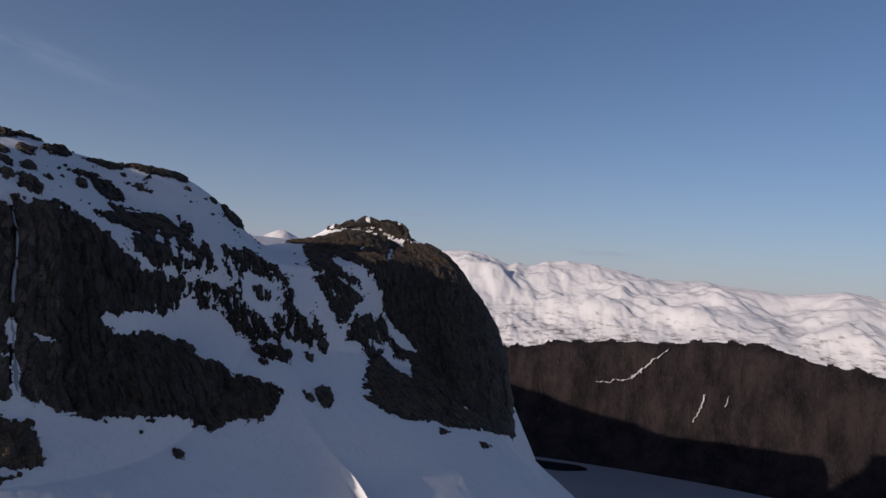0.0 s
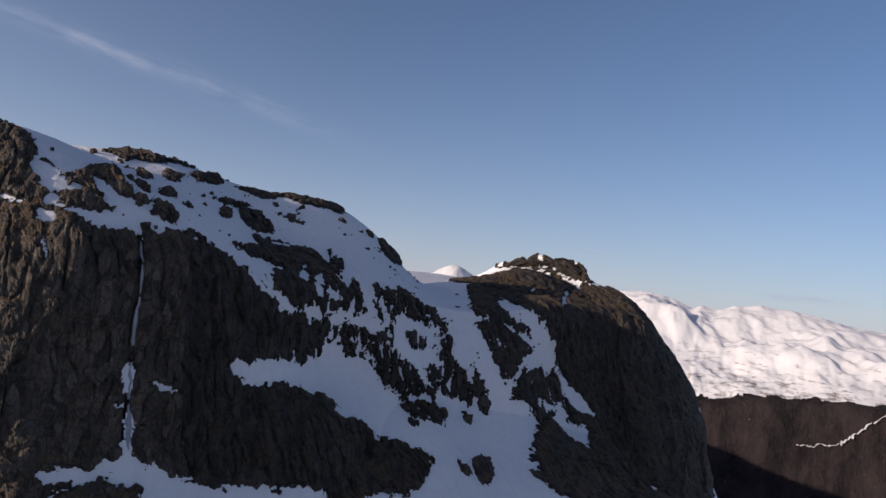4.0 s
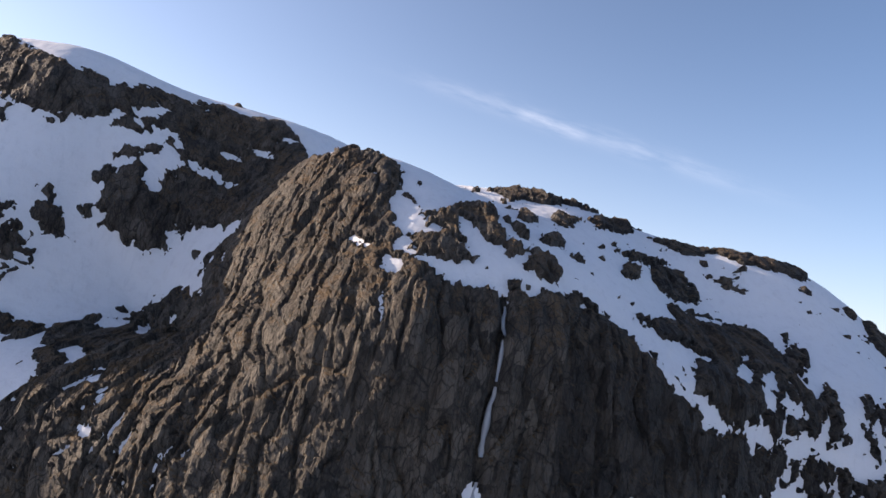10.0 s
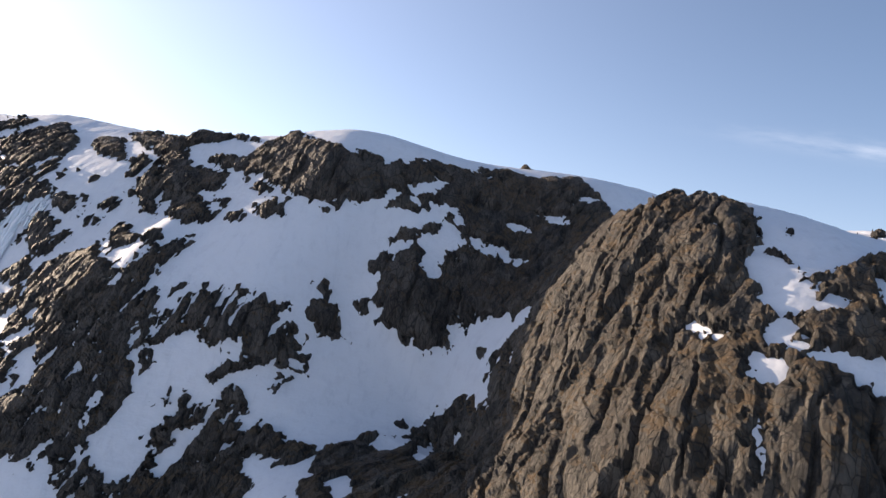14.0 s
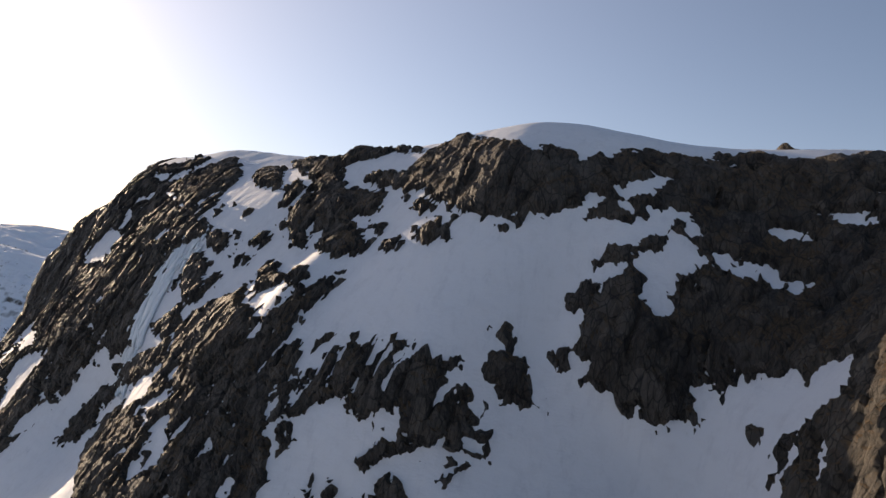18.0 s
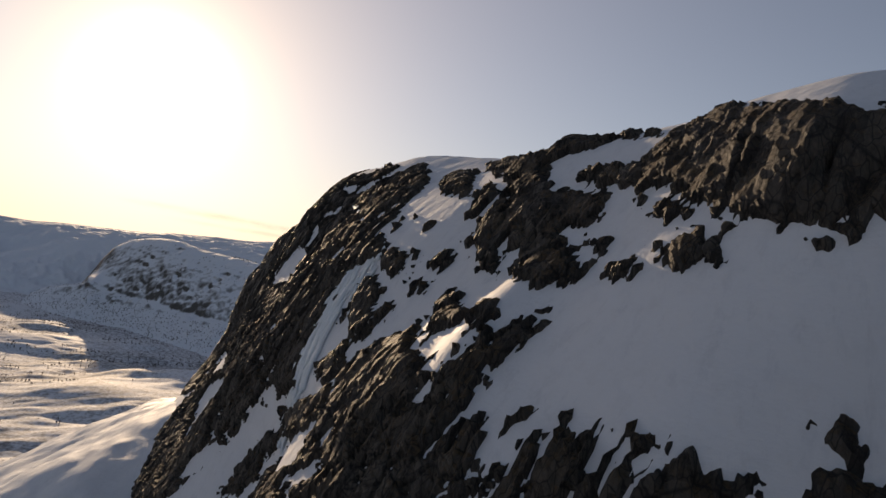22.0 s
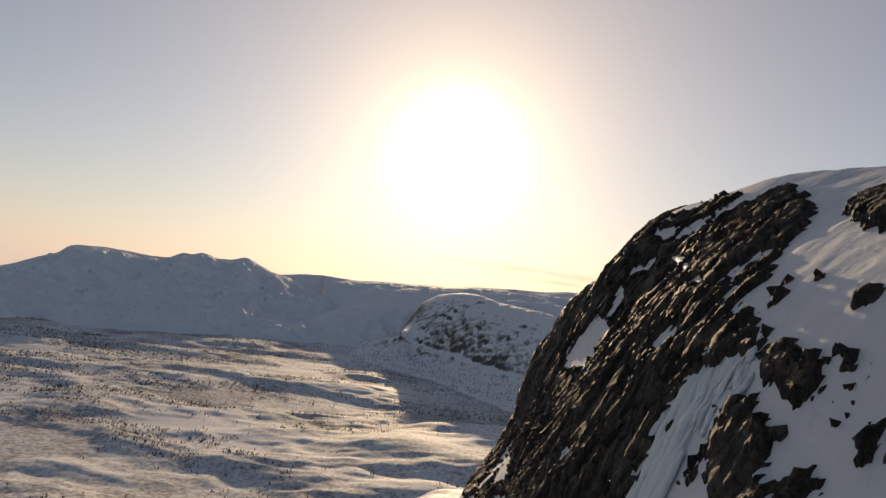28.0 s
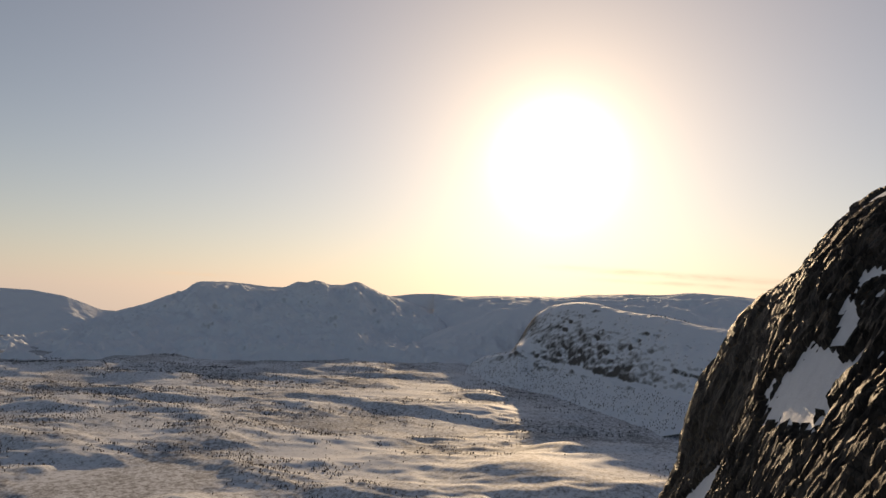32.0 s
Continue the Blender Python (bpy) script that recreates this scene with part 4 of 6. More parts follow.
snowed((954.3, 51.5, 2.8, 1.3, -74), (962.7, 18.9, 1.5, 1.1, 17), (964.6, -31, 3, 0.8, 40), (983.6, 66.2, 1.4, 1.2, 62), (991.7, 73.8, 2.4, 1.2, -36), (994.2, 70.9, 1.2, 1, -38), (1002, 97, 6.9, 3.1, -54), (1002.3, 40.9, 1.8, 1.1, 66), (1005.2, 56.6, 2.5, 1, -67), (1015, 50.4, 1.5, 1.3, 45), (1017.6, 44.8, 4.3, 1.1, -70), (1018.7, -1.4, 1.5, 1.2, -24), (1032.2, 50.2, 2.6, 1, 20), (1035.3, -29.4, 1.5, 1.4, 79), (1039.9, -40.7, 2, 1.8, 17), (1044, -63, 9.9, 2.1, -11), (1044, 32.5, 2.9, 0.9, 23), (1051.3, -59, 1.4, 1.3, -16))
snowed((1053.2, 32.7, 3.4, 1.4, -7), (1063.2, -0.5, 1.7, 1.3, -58), (1065.6, -6.8, 2.8, 0.9, 74), (1065.7, 42.1, 1.3, 1.1, 54), (1071, 61, 7.1, 1.6, -39), (1099.3, 32.5, 2.2, 1, 42), (1100.1, -12.1, 1.4, 1.3, 18), (1110.7, 43.1, 2.2, 0.8, 39), (1112.3, 57.3, 4.8, 1.2, 33), (1112.1, 16.5, 5.4, 1.5, -16), (1116.9, 47.7, 1.8, 0.9, 28), (1130, 0.5, 5.1, 1, 27), (1136.2, 45, 1.2, 1.2, -58), (1162.6, -34.4, 1.9, 1.7, 31), (1171.5, 14.5, 3.4, 1.5, 80), (1180, 33.2, 1.1, 1.1, 0), (1183.8, 75.3, 1.7, 1.1, 79), (1175.1, 76.2, 2.7, 1.3, 0))
snowed((1188.3, 79.5, 3.1, 3.1, -43), (1190.4, 36.4, 1.1, 1.1, 0), (1200, 16.2, 2.1, 0.7, 28), (1219.4, 34.3, 2.5, 1.1, -9), (1228.9, 17.4, 2.7, 0.9, 6), (1237.4, -16.3, 2.5, 1.8, -35), (1248, 22.4, 5.7, 0.7, 5), (1252.6, -53.9, 2.9, 2.1, -28), (1266.9, -26.8, 3.7, 2.1, 11), (1280.8, 26.5, 1.7, 1.2, -69), (1318, -45.1, 3.3, 0.7, -5), (1321.3, -48.4, 3.7, 1.1, -15), (1449, 62, 12.3, 3.3, -51))
# lesser outcrops and boulders
bare((1262.3, 17.9, 3.1, 2.7, -62), (1280, -52, 34.5, 2.9, 21), (483.2, 43.4, 5.3, 1.6, 48), (799.2, -45.6, 4.9, 2.6, -7), (977.6, 33.2, 1.6, 1.6, 0), (1099.7, -27.3, 3.5, 1.2, 32), (1199.7, -34.4, 2.8, 1.5, -27), (907, -98, 13.5, 3.8, -19), (432.1, -105.9, 3.1, 1.7, 38), (437.4, 117.4, 3.9, 1.2, 29), (446.7, 51.5, 1.7, 1.4, -80), (448.7, 59.1, 3.3, 2.1, -21), (449, 44, 2.6, 1.6, -65), (457.4, -149.2, 1.3, 1, -26), (484.4, -141.4, 3.7, 1.7, 11), (558.7, -73.9, 2.7, 1.3, 33), (565.9, -32.2, 3.9, 1.2, 62), (569, -34.9, 2.2, 1.2, -51))
bare((571.9, -88.9, 1.9, 1.2, -5), (579.8, 85.8, 1.8, 1.7, 7), (601.9, -11.4, 1.4, 0.9, 41), (601.5, -57.3, 4.6, 1.2, 10), (614, -127.8, 3, 1.3, 7), (614.4, -38.5, 2.4, 1.2, -56), (613.7, 43.2, 1.6, 1.5, -19), (621.3, 51.4, 2.5, 1.5, -49), (630.4, -55.5, 1.3, 1, 4), (632.2, -119.5, 3.6, 1.4, 40), (650.3, -63.4, 2.5, 1.5, -70), (663.8, -65, 1.5, 1.5, 68), (666.2, -14.5, 2.1, 1.1, 45), (670.4, -110.7, 2.9, 1.7, -14), (670.2, 65.3, 4.1, 0.8, -89), (672.5, -3.9, 2.3, 1.7, 33), (676.4, -19.2, 1.4, 1.3, -59), (685.1, -57.5, 2.6, 1.5, -82))
bare((691.6, 45.3, 1.7, 1.6, 76), (707.3, -10.2, 2.8, 1.4, 7), (714.1, -8.8, 2.1, 1.1, -66), (716.9, -29, 2.1, 1.2, 64), (721.8, -97.9, 2, 1.1, -11), (722.2, -12.2, 3.5, 1.2, 83), (728.7, 91.5, 1.8, 1, 78), (731.1, 24.6, 1.8, 0.8, -66), (734.7, 49.7, 1.7, 1.2, 7), (741.1, 66.8, 1.4, 1.3, -89), (741.9, 58.3, 2, 0.9, 50), (742.8, 85.9, 2.4, 1.3, 12), (756.3, 45.4, 2.2, 2.1, -9), (770.2, 98.9, 2.8, 1.2, -48), (775.9, 41.4, 1.7, 1.1, -23), (784.6, 98.4, 2.2, 1.1, -40), (786.8, 96.2, 1.8, 0.8, -42), (790.2, 49.4, 1.9, 1, -32))
bare((800.6, 109.9, 2.7, 1.3, 72), (817.6, -91.5, 1.2, 1, 85), (820.3, 88.9, 4.9, 2, 3), (823.8, 40.1, 1.2, 1.2, -67), (829.6, 19, 3.2, 1.3, 32), (840.6, 108.3, 2.4, 1, -35), (843, 104.2, 2.5, 1.3, -84), (848.4, 25.9, 2, 1.2, -12), (851.4, 50.9, 2.9, 1.2, 76), (856.1, 28.6, 1.4, 1, 46), (858.6, -94.1, 1.7, 1.2, -31), (871.6, 22, 3.3, 1.5, -18), (884.4, 39, 2.2, 1.4, -23), (908.8, 64.2, 4.4, 1.1, 30), (996.6, 57.5, 2, 1.1, -29), (1000.3, 44.7, 2.3, 1.6, -60), (1000.9, 53.3, 1.2, 1.2, -8), (1003, -26.7, 2.4, 0.8, -47))
bare((1013.2, 17.5, 1.9, 1.6, -40), (1019.9, 54.2, 3.5, 2.6, -68), (1024, 5.4, 2.7, 1.1, 19), (1028.1, 33.3, 1.4, 1, -62), (1044.8, -26.6, 1.7, 1.3, -59), (1047.4, -21.9, 1.6, 1.2, -62), (1047.5, 28.1, 3.3, 0.9, 17), (1049.9, -25.6, 2.5, 0.9, -53), (1058, -11.9, 2.3, 1.7, 73), (1062.2, -41.6, 2.5, 1, -84), (1073.2, 32.9, 2.5, 1.1, 11), (1088.7, 52.9, 5.2, 2.2, 8), (1108.3, 78, 4.4, 0.9, 29), (1110.7, 23.4, 1.6, 1.1, 61), (1122.2, 36, 2.9, 0.7, 5), (1122.6, 52.3, 4.8, 2.2, 84), (1124.4, 24.4, 1.9, 1.2, -25), (1123.8, 41.5, 1.9, 1.1, 51))
bare((1126, 9, 7.9, 1.3, -30), (1128.9, 73.8, 1.2, 1, 88), (1140.7, 49.9, 1.3, 1, -73), (1142.5, 7.2, 2.1, 2, 21), (1151.1, 50.9, 3.5, 0.9, 17), (1163.9, 27.8, 2.2, 1, -24), (1167.6, -12.5, 1.7, 1.1, -28), (1171, -13.9, 1.7, 0.7, -32), (1171.8, -34, 1.3, 0.9, -44), (1172.8, 23.5, 2.1, 1.6, -38), (1173.3, -14.8, 1.6, 1.3, -29), (1175.7, -41.4, 1.3, 1.2, -5), (1190.8, 90.8, 1.6, 0.7, 20), (1192.1, -17.8, 4.1, 0.9, -68), (1234.8, 62.8, 2.1, 2, -20), (1259.7, 58.3, 3.7, 1.2, -48), (1275.8, 53.8, 2.6, 2.3, -1), (1278.8, 59.6, 3.4, 1, -5))
bare((1290, -30, 7.3, 1.1, -22), (1293.4, -92.1, 5.4, 0.9, -23), (1295, 48, 6.9, 1.4, -4), (1291.8, 16.8, 1.7, 1.2, -68), (1298.7, -87.6, 1.3, 1.2, 7), (1302.9, -91.5, 1.5, 1.5, 78), (1305.8, -85.9, 1.2, 1.2, -63), (1311.9, -93.5, 3, 0.6, -15), (1313.3, -83.7, 1.4, 1, -21), (1315, -59.5, 1.5, 1.3, 90), (1317, 48.5, 1.1, 1, -90), (1317.5, -57, 2.8, 1.4, -44), (1315.4, -98.1, 1.1, 0.9, -10), (1323.5, -54.4, 3.9, 1.1, 23), (1322.6, 27.7, 1.8, 1, -30), (495.8, 136.6, 5.6, 2.8, 9), (421.7, 93.3, 1.3, 0.9, -6), (427.9, -28.5, 4.3, 0.8, 21))
bare((431.8, -84.2, 1.3, 0.9, 32), (432, 58, 8.6, 1.9, 80), (436.1, -57.2, 1.9, 0.8, 86), (436.6, -14.6, 2.1, 1.4, 11), (436, 70.3, 1.4, 0.8, -54), (436.4, -53.6, 1.8, 0.8, 84), (437.1, 68.9, 3.8, 0.8, -51), (438.2, -78.8, 6, 1, 48), (438, -49.4, 2.7, 1, -76), (446.4, -130.6, 1.6, 0.9, 11), (449.8, -135.7, 1.1, 0.9, 56), (450.5, 117.6, 1.8, 1.3, 83), (455.6, 143, 1.6, 1.2, 27), (464.5, -146.4, 1.9, 1, -10), (470.1, 146.5, 1.3, 1.2, 38), (472.2, 51.5, 2.6, 1, -20), (476.4, -142.6, 3, 0.6, -2), (479.8, -142, 1.8, 1.3, -21))
bare((489.4, 145.8, 4.4, 1, -83), (491.3, 143, 3.1, 2.1, -71), (496.2, 73.5, 1.5, 1.4, 39), (498, 61.6, 1.8, 0.7, 49), (513, -158.5, 1, 0.7, 23), (516.2, 38.6, 1.1, 0.9, 89), (520, -162.3, 1.1, 1, 32), (519.4, 34, 3.4, 0.8, -52), (522.2, -162.2, 3.3, 0.7, -5), (526.2, -146.4, 1.8, 0.8, -3), (526, -162.2, 1, 0.8, -37), (539.1, -146.4, 5, 1.1, 2), (540.6, -162.3, 2.2, 1, 0), (543.9, -162.4, 1.2, 0.8, 18), (547.1, -162.4, 2.9, 1.1, -5), (559.2, 98.6, 1.1, 1, 87), (559.7, -162.5, 2.1, 0.7, 16), (559.9, -81.9, 2.6, 0.8, -17))
bare((560.1, 95.8, 2.3, 0.8, 16), (561.4, -73.4, 1.5, 1.1, 50), (561.6, 93.8, 1.4, 0.9, -86), (564.3, -84.7, 2.9, 0.7, -41), (567.5, -36.5, 1.6, 0.9, -84), (570, 86.7, 2.9, 0.8, 3), (575.4, -69.6, 1.9, 1.2, 72), (580.4, 31.1, 1.5, 0.7, -13), (581.5, 83.5, 1.1, 0.9, 76), (582.6, 82.1, 1.3, 1.1, -48), (583.4, 52.9, 3.4, 0.7, 84), (585.5, -60.7, 1.1, 0.8, -22), (585.1, 56.2, 1.4, 1.1, 44), (587.3, -62.4, 1.9, 0.9, 25), (588.1, -144, 1.1, 0.9, -27), (594.5, 23.7, 1.5, 1.3, -81), (598.4, 1.2, 1.9, 0.9, 21), (599.4, -22.4, 0.9, 0.7, -6))
bare((606.3, 25.1, 2.3, 0.6, -69), (611.9, -36, 1.1, 0.9, -6), (615.7, 8.4, 2.8, 0.8, -62))
# small patches of snow on the ledges
snowed((468.1, -146.2, 1.9, 1.6, 57), (671.3, 68, 1.7, 1, -68), (1311.4, 4.3, 2.2, 1.1, 22), (1313, -8.7, 2, 1.8, 64), (1370.3, -57.5, 1.7, 1.2, 11), (440.4, -11.7, 2.3, 2.1, 72), (444, -0.1, 5.7, 1.6, -16), (447.2, 3.3, 2.5, 1.9, -18), (498.6, -118.2, 3.3, 1.2, -20), (565.2, 26.2, 2.7, 2.5, 51), (717.5, 85.4, 3.1, 1.7, -88), (711, 83, 10.1, 0.8, 45), (427.2, 111.4, 1.2, 0.9, -83), (431, -116.2, 4.2, 1.1, -46), (431.7, 78.2, 1.1, 1, 28), (432.1, -90.2, 4.2, 0.9, -81), (431.9, 76.4, 1.4, 0.7, -47), (432.8, -99.5, 5.5, 2.2, 85))
snowed((435.7, 66.7, 1.5, 0.6, -43), (436.4, 104, 0.9, 0.8, 34), (438.7, -31.7, 1.7, 0.8, -75), (438.6, -35.6, 1.4, 1, 16), (441, -7, 6.7, 1.3, -7), (442.5, 133.3, 2.9, 1.8, 27), (443.6, 115.9, 1.1, 0.7, -52), (446.4, 48.3, 1.7, 1, -62), (453.7, 120.5, 1.2, 0.9, -10), (454.9, 55.3, 1.2, 0.6, 10), (456.9, 122.4, 2.1, 1.1, 0), (459.7, 123.1, 1.3, 0.9, 17), (463.1, -148.4, 1.1, 1.1, 72), (463.2, 123.2, 3.7, 0.7, 4), (463.5, 51.1, 1.7, 1.7, 84), (467.5, 40.8, 1.5, 1.2, -67), (475.5, 143.3, 3.1, 0.9, 4), (477.4, 40.6, 1.2, 1.1, 28))
snowed((488.4, 51.1, 2.9, 0.7, 17), (487.8, 140.7, 1.6, 1, -86), (488.6, 135.3, 3.9, 1.7, 79), (491.2, 53.2, 1.4, 0.6, 23), (489.7, 125.1, 1.2, 1.2, 13), (491.2, -141.4, 1.1, 0.8, 62), (493.9, 106.3, 0.9, 0.7, 50), (494.8, -140.5, 4.7, 2, 78), (495.5, 64.1, 1.5, 0.6, 89), (495.2, 103.4, 1.3, 0.7, 69), (497.5, -131.3, 3.3, 2.7, -58), (496.5, 100.2, 1.4, 0.8, -80), (497.6, 95.5, 1.4, 0.7, -76), (498.8, 82.3, 1.5, 0.9, -53), (498.9, 101.4, 1.4, 0.7, 74), (501.5, -114, 5.7, 1.1, 56), (502, 72.8, 1.7, 0.6, 71), (501.7, 75.4, 2.5, 1.3, 81))
snowed((510.6, 50.3, 1.1, 0.7, 31), (513.5, 45.3, 1, 1, 5), (517.7, 41.5, 1.1, 1, -65), (520.4, 38.1, 1.3, 0.7, 71), (523.3, 33.9, 1.9, 0.8, -52), (531.3, -148.3, 1.5, 0.9, 0), (542.2, 47.9, 1.3, 1, 0), (544.7, -145.5, 1.2, 0.8, 1), (548.8, -145.2, 0.9, 0.8, 21), (549.2, 41, 1.9, 0.7, -46), (550.5, 87.7, 1.2, 0.9, 17), (551.5, 38.3, 1, 1, -16), (554.7, 87.2, 1.5, 0.9, -2), (592.1, 67.1, 4, 2, 43), (557.7, 104, 0.9, 0.8, -1), (558.7, 102, 1.1, 0.7, 63), (560.3, -59.5, 3.2, 1, 40), (560, 89.2, 0.8, 0.8, -29))
snowed((561.7, 88.8, 1.2, 1, 40), (563.1, 87.6, 1.4, 1.2, -88), (563.8, -55.8, 0.9, 0.7, 30), (565.2, 30.7, 1.5, 0.7, -69), (567, -50.4, 1.1, 0.8, -11), (574.8, -141.5, 1, 0.6, 86), (574.7, -61, 2.6, 0.7, 84), (576.1, 88, 1.6, 0.9, 16), (576.9, -141.9, 3.5, 1, 12), (580.3, -87.3, 0.9, 0.8, -77), (582.7, -38.1, 4.1, 1.1, -21), (581.9, 48.2, 1.2, 0.8, 67), (583.3, -139.9, 1.1, 1, 84), (586.7, -9.6, 3.3, 0.8, 63), (587.3, 76.6, 1.8, 0.9, -74), (587.4, -137.8, 1.1, 0.8, 41), (589.2, 73.3, 1.1, 0.7, -45), (589.6, 42.1, 1.7, 0.9, 0))
snowed((590.2, 72.2, 1.3, 1.2, 18), (590.2, -75.5, 1.2, 0.8, -75), (592.3, -70.1, 1.2, 1, 2), (592.4, -5.6, 0.9, 0.8, -77), (593.1, -34.4, 1.9, 1, 9), (594.6, -3.9, 1.6, 1, 73), (593.8, 42.5, 1, 0.9, 16), (596, 42.4, 2.9, 1.1, 0), (599.4, 17.5, 3.4, 1.1, -82), (600.6, -23.9, 0.9, 0.8, 40), (601.5, 29, 1.4, 0.8, -3), (602.2, -16.5, 4.6, 1.2, -70), (605.4, -58.4, 2.2, 0.7, 18), (604.2, -36.8, 1.5, 0.9, -28), (606.4, -130.4, 1.4, 0.9, -8), (609, -5.8, 1, 0.9, 8))


# the crown of the peak, and the lone boulders of the bowl
bare((484, 135, 34, 46, 0), (515, 122, 36, 32, 0), (548, 104, 30, 24, 0), (1022.5, 15, 1.2, 1.0, 0), (1061, 7, 1.2, 1.0, 10), (1049, 28, 5.5, 2.2, 5))
snowed((479, 121, 6, 2.4, -30), (487, 86, 9, 1.6, 20), (470, 60, 10, 1.3, 40), (500, 62, 1.6, 8, 10))


def facets(x, y, size, seed):
    """Tilted flat facets, one to a cell: about -1 to 1."""
    x, y = x / size, y / size
    ix, iy = np.floor(x), np.floor(y)
    best, high = np.full(x.shape, 9.0), np.zeros(x.shape)
    for dx in (-1, 0, 1):
        for dy in (-1, 0, 1):
            cx, cy = ix + dx, iy + dy
            ox, oy = x - cx - lattice(cx, cy, seed), y - cy - lattice(cx, cy, seed + 1)
            d = ox * ox + oy * oy
            h = (lattice(cx, cy, seed + 2) - 0.5) * 1.2 + (lattice(cx, cy, seed + 3) - 0.5) * 1.6 * ox + (lattice(cx, cy, seed + 4) - 0.5) * 1.6 * oy
            high = np.where(d < best, h, high)
            best = np.minimum(d, best)
    return high


drift = 0.6 * fbm(GA, GS, 18, 3, 5) + 0.12 * fbm(GA, GS, 3.0, 2, 9)
SNOW_P = BARE + OUT * (swell + drift)[..., None]
OUT = normals(SNOW_P)
bend = 5.0 * fbm(GA, GS, 30, 3, 71)
# small outcrops in strips on the windswept slopes
strip = fbm(GA * 0.55 + 0.5 * GS, GS * 1.5, 6.5, 4, 23, 0.6)
windswept = smooth(GA, 630, 670) * smooth(-GA, -880, -860) * smooth(GS, 6, 22) * smooth(-GS, -125, -105)
windswept = np.maximum(windswept, 0.8 * smooth(GA, 560, 590) * smooth(-GA, -760, -735) * smooth(GS, -75, -60) * smooth(-GS, -20, -8))
windswept = np.maximum(windswept, 0.8 * smooth(GA, 1105, 1125) * smooth(-GA, -1230, -1200) * smooth(GS, 2, 14) * smooth(-GS, -70, -56))
windswept = np.maximum(windswept, 0.7 * smooth(GA, 1260, 1280) * smooth(-GA, -1420, -1390) * smooth(GS, 20, 34))
cover = np.maximum(cover, -4 + (8.0 * (strip - 0.44) + 4) * windswept)
# broken ground, where rock and snow lie in small pieces: beside the couloir, on the ribs of the bowl and on the south flank
rough = np.zeros_like(GA)
for a, s, ra, rs, v in ((700, -20, 80, 58, 1.0), (600, -40, 50, 50, 0.7), (1065, -25, 60, 48, 0.85), (1130, 35, 55, 25, 0.5), (1255, 10, 115, 65, 0.9), (960, -40, 45, 25, 0.7)):
    rough = np.maximum(rough, v * smooth(-np.hypot((GA - a) / ra, (GS - s) / rs), -1.0, -0.7))
edge = 0.8 * fbm(GA, GS * 0.7, 13, 3, 21, 0.6) + (3.4 + 1.8 * rough) * fbm(GA + 0.3 * GS, GS * 0.7, 4.5, 4, 33, 0.75) + (2.4 + 1.4 * rough) * fbm(GA + 0.2 * GS, GS * 0.6, 1.9, 3, 37, 0.7)
runnels = smooth(fbm(GA + bend + 0.25 * GS, GS * 0.28, 3.6, 4, 85, 0.6), 0.08, 0.3)
ledge = 2.2 * smooth(fbm(GA + bend, GS * 2.2, 9, 4, 81, 0.6), 0.25, 0.5) + 1.8 * smooth(fbm(GA + bend + 0.5 * GS, GS * 0.5, 6, 4, 83, 0.6), 0.3, 0.55) + 5.5 * rough * runnels
lift = np.clip(1.35 * np.minimum(cover, 6 - 4.2 * rough) + 0.35 + edge - ledge, -2.5, 1.7)
ribs = ridged(GA + 1.6 * bend + 0.15 * GS, GS * 0.2, 21, 3, 41, 0.5)
crack = grad2((GA + bend) / 8.5, GS / 34, 91) + 0.25 * grad2(GA / 4, GS / 12, 93)
cracks = np.exp(-((crack / 0.08) ** 2))
crack = grad2((GA + bend * 1.3 + 0.2 * GS) / 11, GS / 24, 95) + 0.2 * grad2(GA / 4, GS / 9, 97)
cracks = cracks + 0.5 * np.exp(-((crack / 0.09) ** 2))
slot = np.exp(-(((GA - 859 + 0.03 * GS + 1.2 * fbm(GA * 0, GS, 14, 2, 99)) / 1.5) ** 2)) * smooth(GS, -72, -60) * smooth(-GS, -24, -14)
south = smooth(GA, 1030, 1070)
blocks = facets(GA + bend * 0.8 + 0.1 * GS, GS * 0.2, 8.5, 301) + 0.55 * facets(GA + bend * 0.6 - 0.05 * GS, GS * 0.28, 4.0, 311)
blocks = blocks * (1 - south) + south * (0.7 * facets(GA + bend * 0.8, GS * 0.55, 9.0, 341) + 0.4 * facets(GA + bend * 0.6, GS * 0.7, 4.0, 351))
blocks = blocks + 0.38 * facets(GA + 0.3 * bend, GS * 0.55, 2.4, 321) + 0.16 * facets(GA, GS, 1.4, 331)
crags = (0.55 - 0.4 * south) * ribs + 1.25 * blocks - (1.4 - 0.7 * south) * cracks + 0.15 * fbm(GA, GS * 0.5, 2.6, 3, 55, 0.6) + 1.6 * fbm(GA + bend, GS * 0.35, 36, 2, 61)
HIGH = lift + (0.3 + 0.7 * smooth(cover, 0.5, 5)) * crags * smooth(lift, -1.2, 1.4) - 3.6 * slot
HEART = lift > 1.0
HIGH = np.where(HEART, np.maximum(HIGH, -2.5), np.maximum(HIGH, -1.4))
ROCK_P = SNOW_P + OUT * HIGH[..., None]


def corners(v):
    return np.stack([v[:-1, :-1], v[:-1, 1:], v[1:, 1:], v[1:, :-1]], -1)


c4 = corners(HIGH)
heart4 = corners(HEART)
stone = (c4.max(-1) > 0) | heart4.any(-1)
hidden = (c4.min(-1) > 0.3) | heart4.all(-1)
solid("snow_slope", grid_mesh("snow_slope", SNOW_P, ~hidden), SNOW, "wind-packed snow on a steep mountainside in shade", "snow", kind="structure")


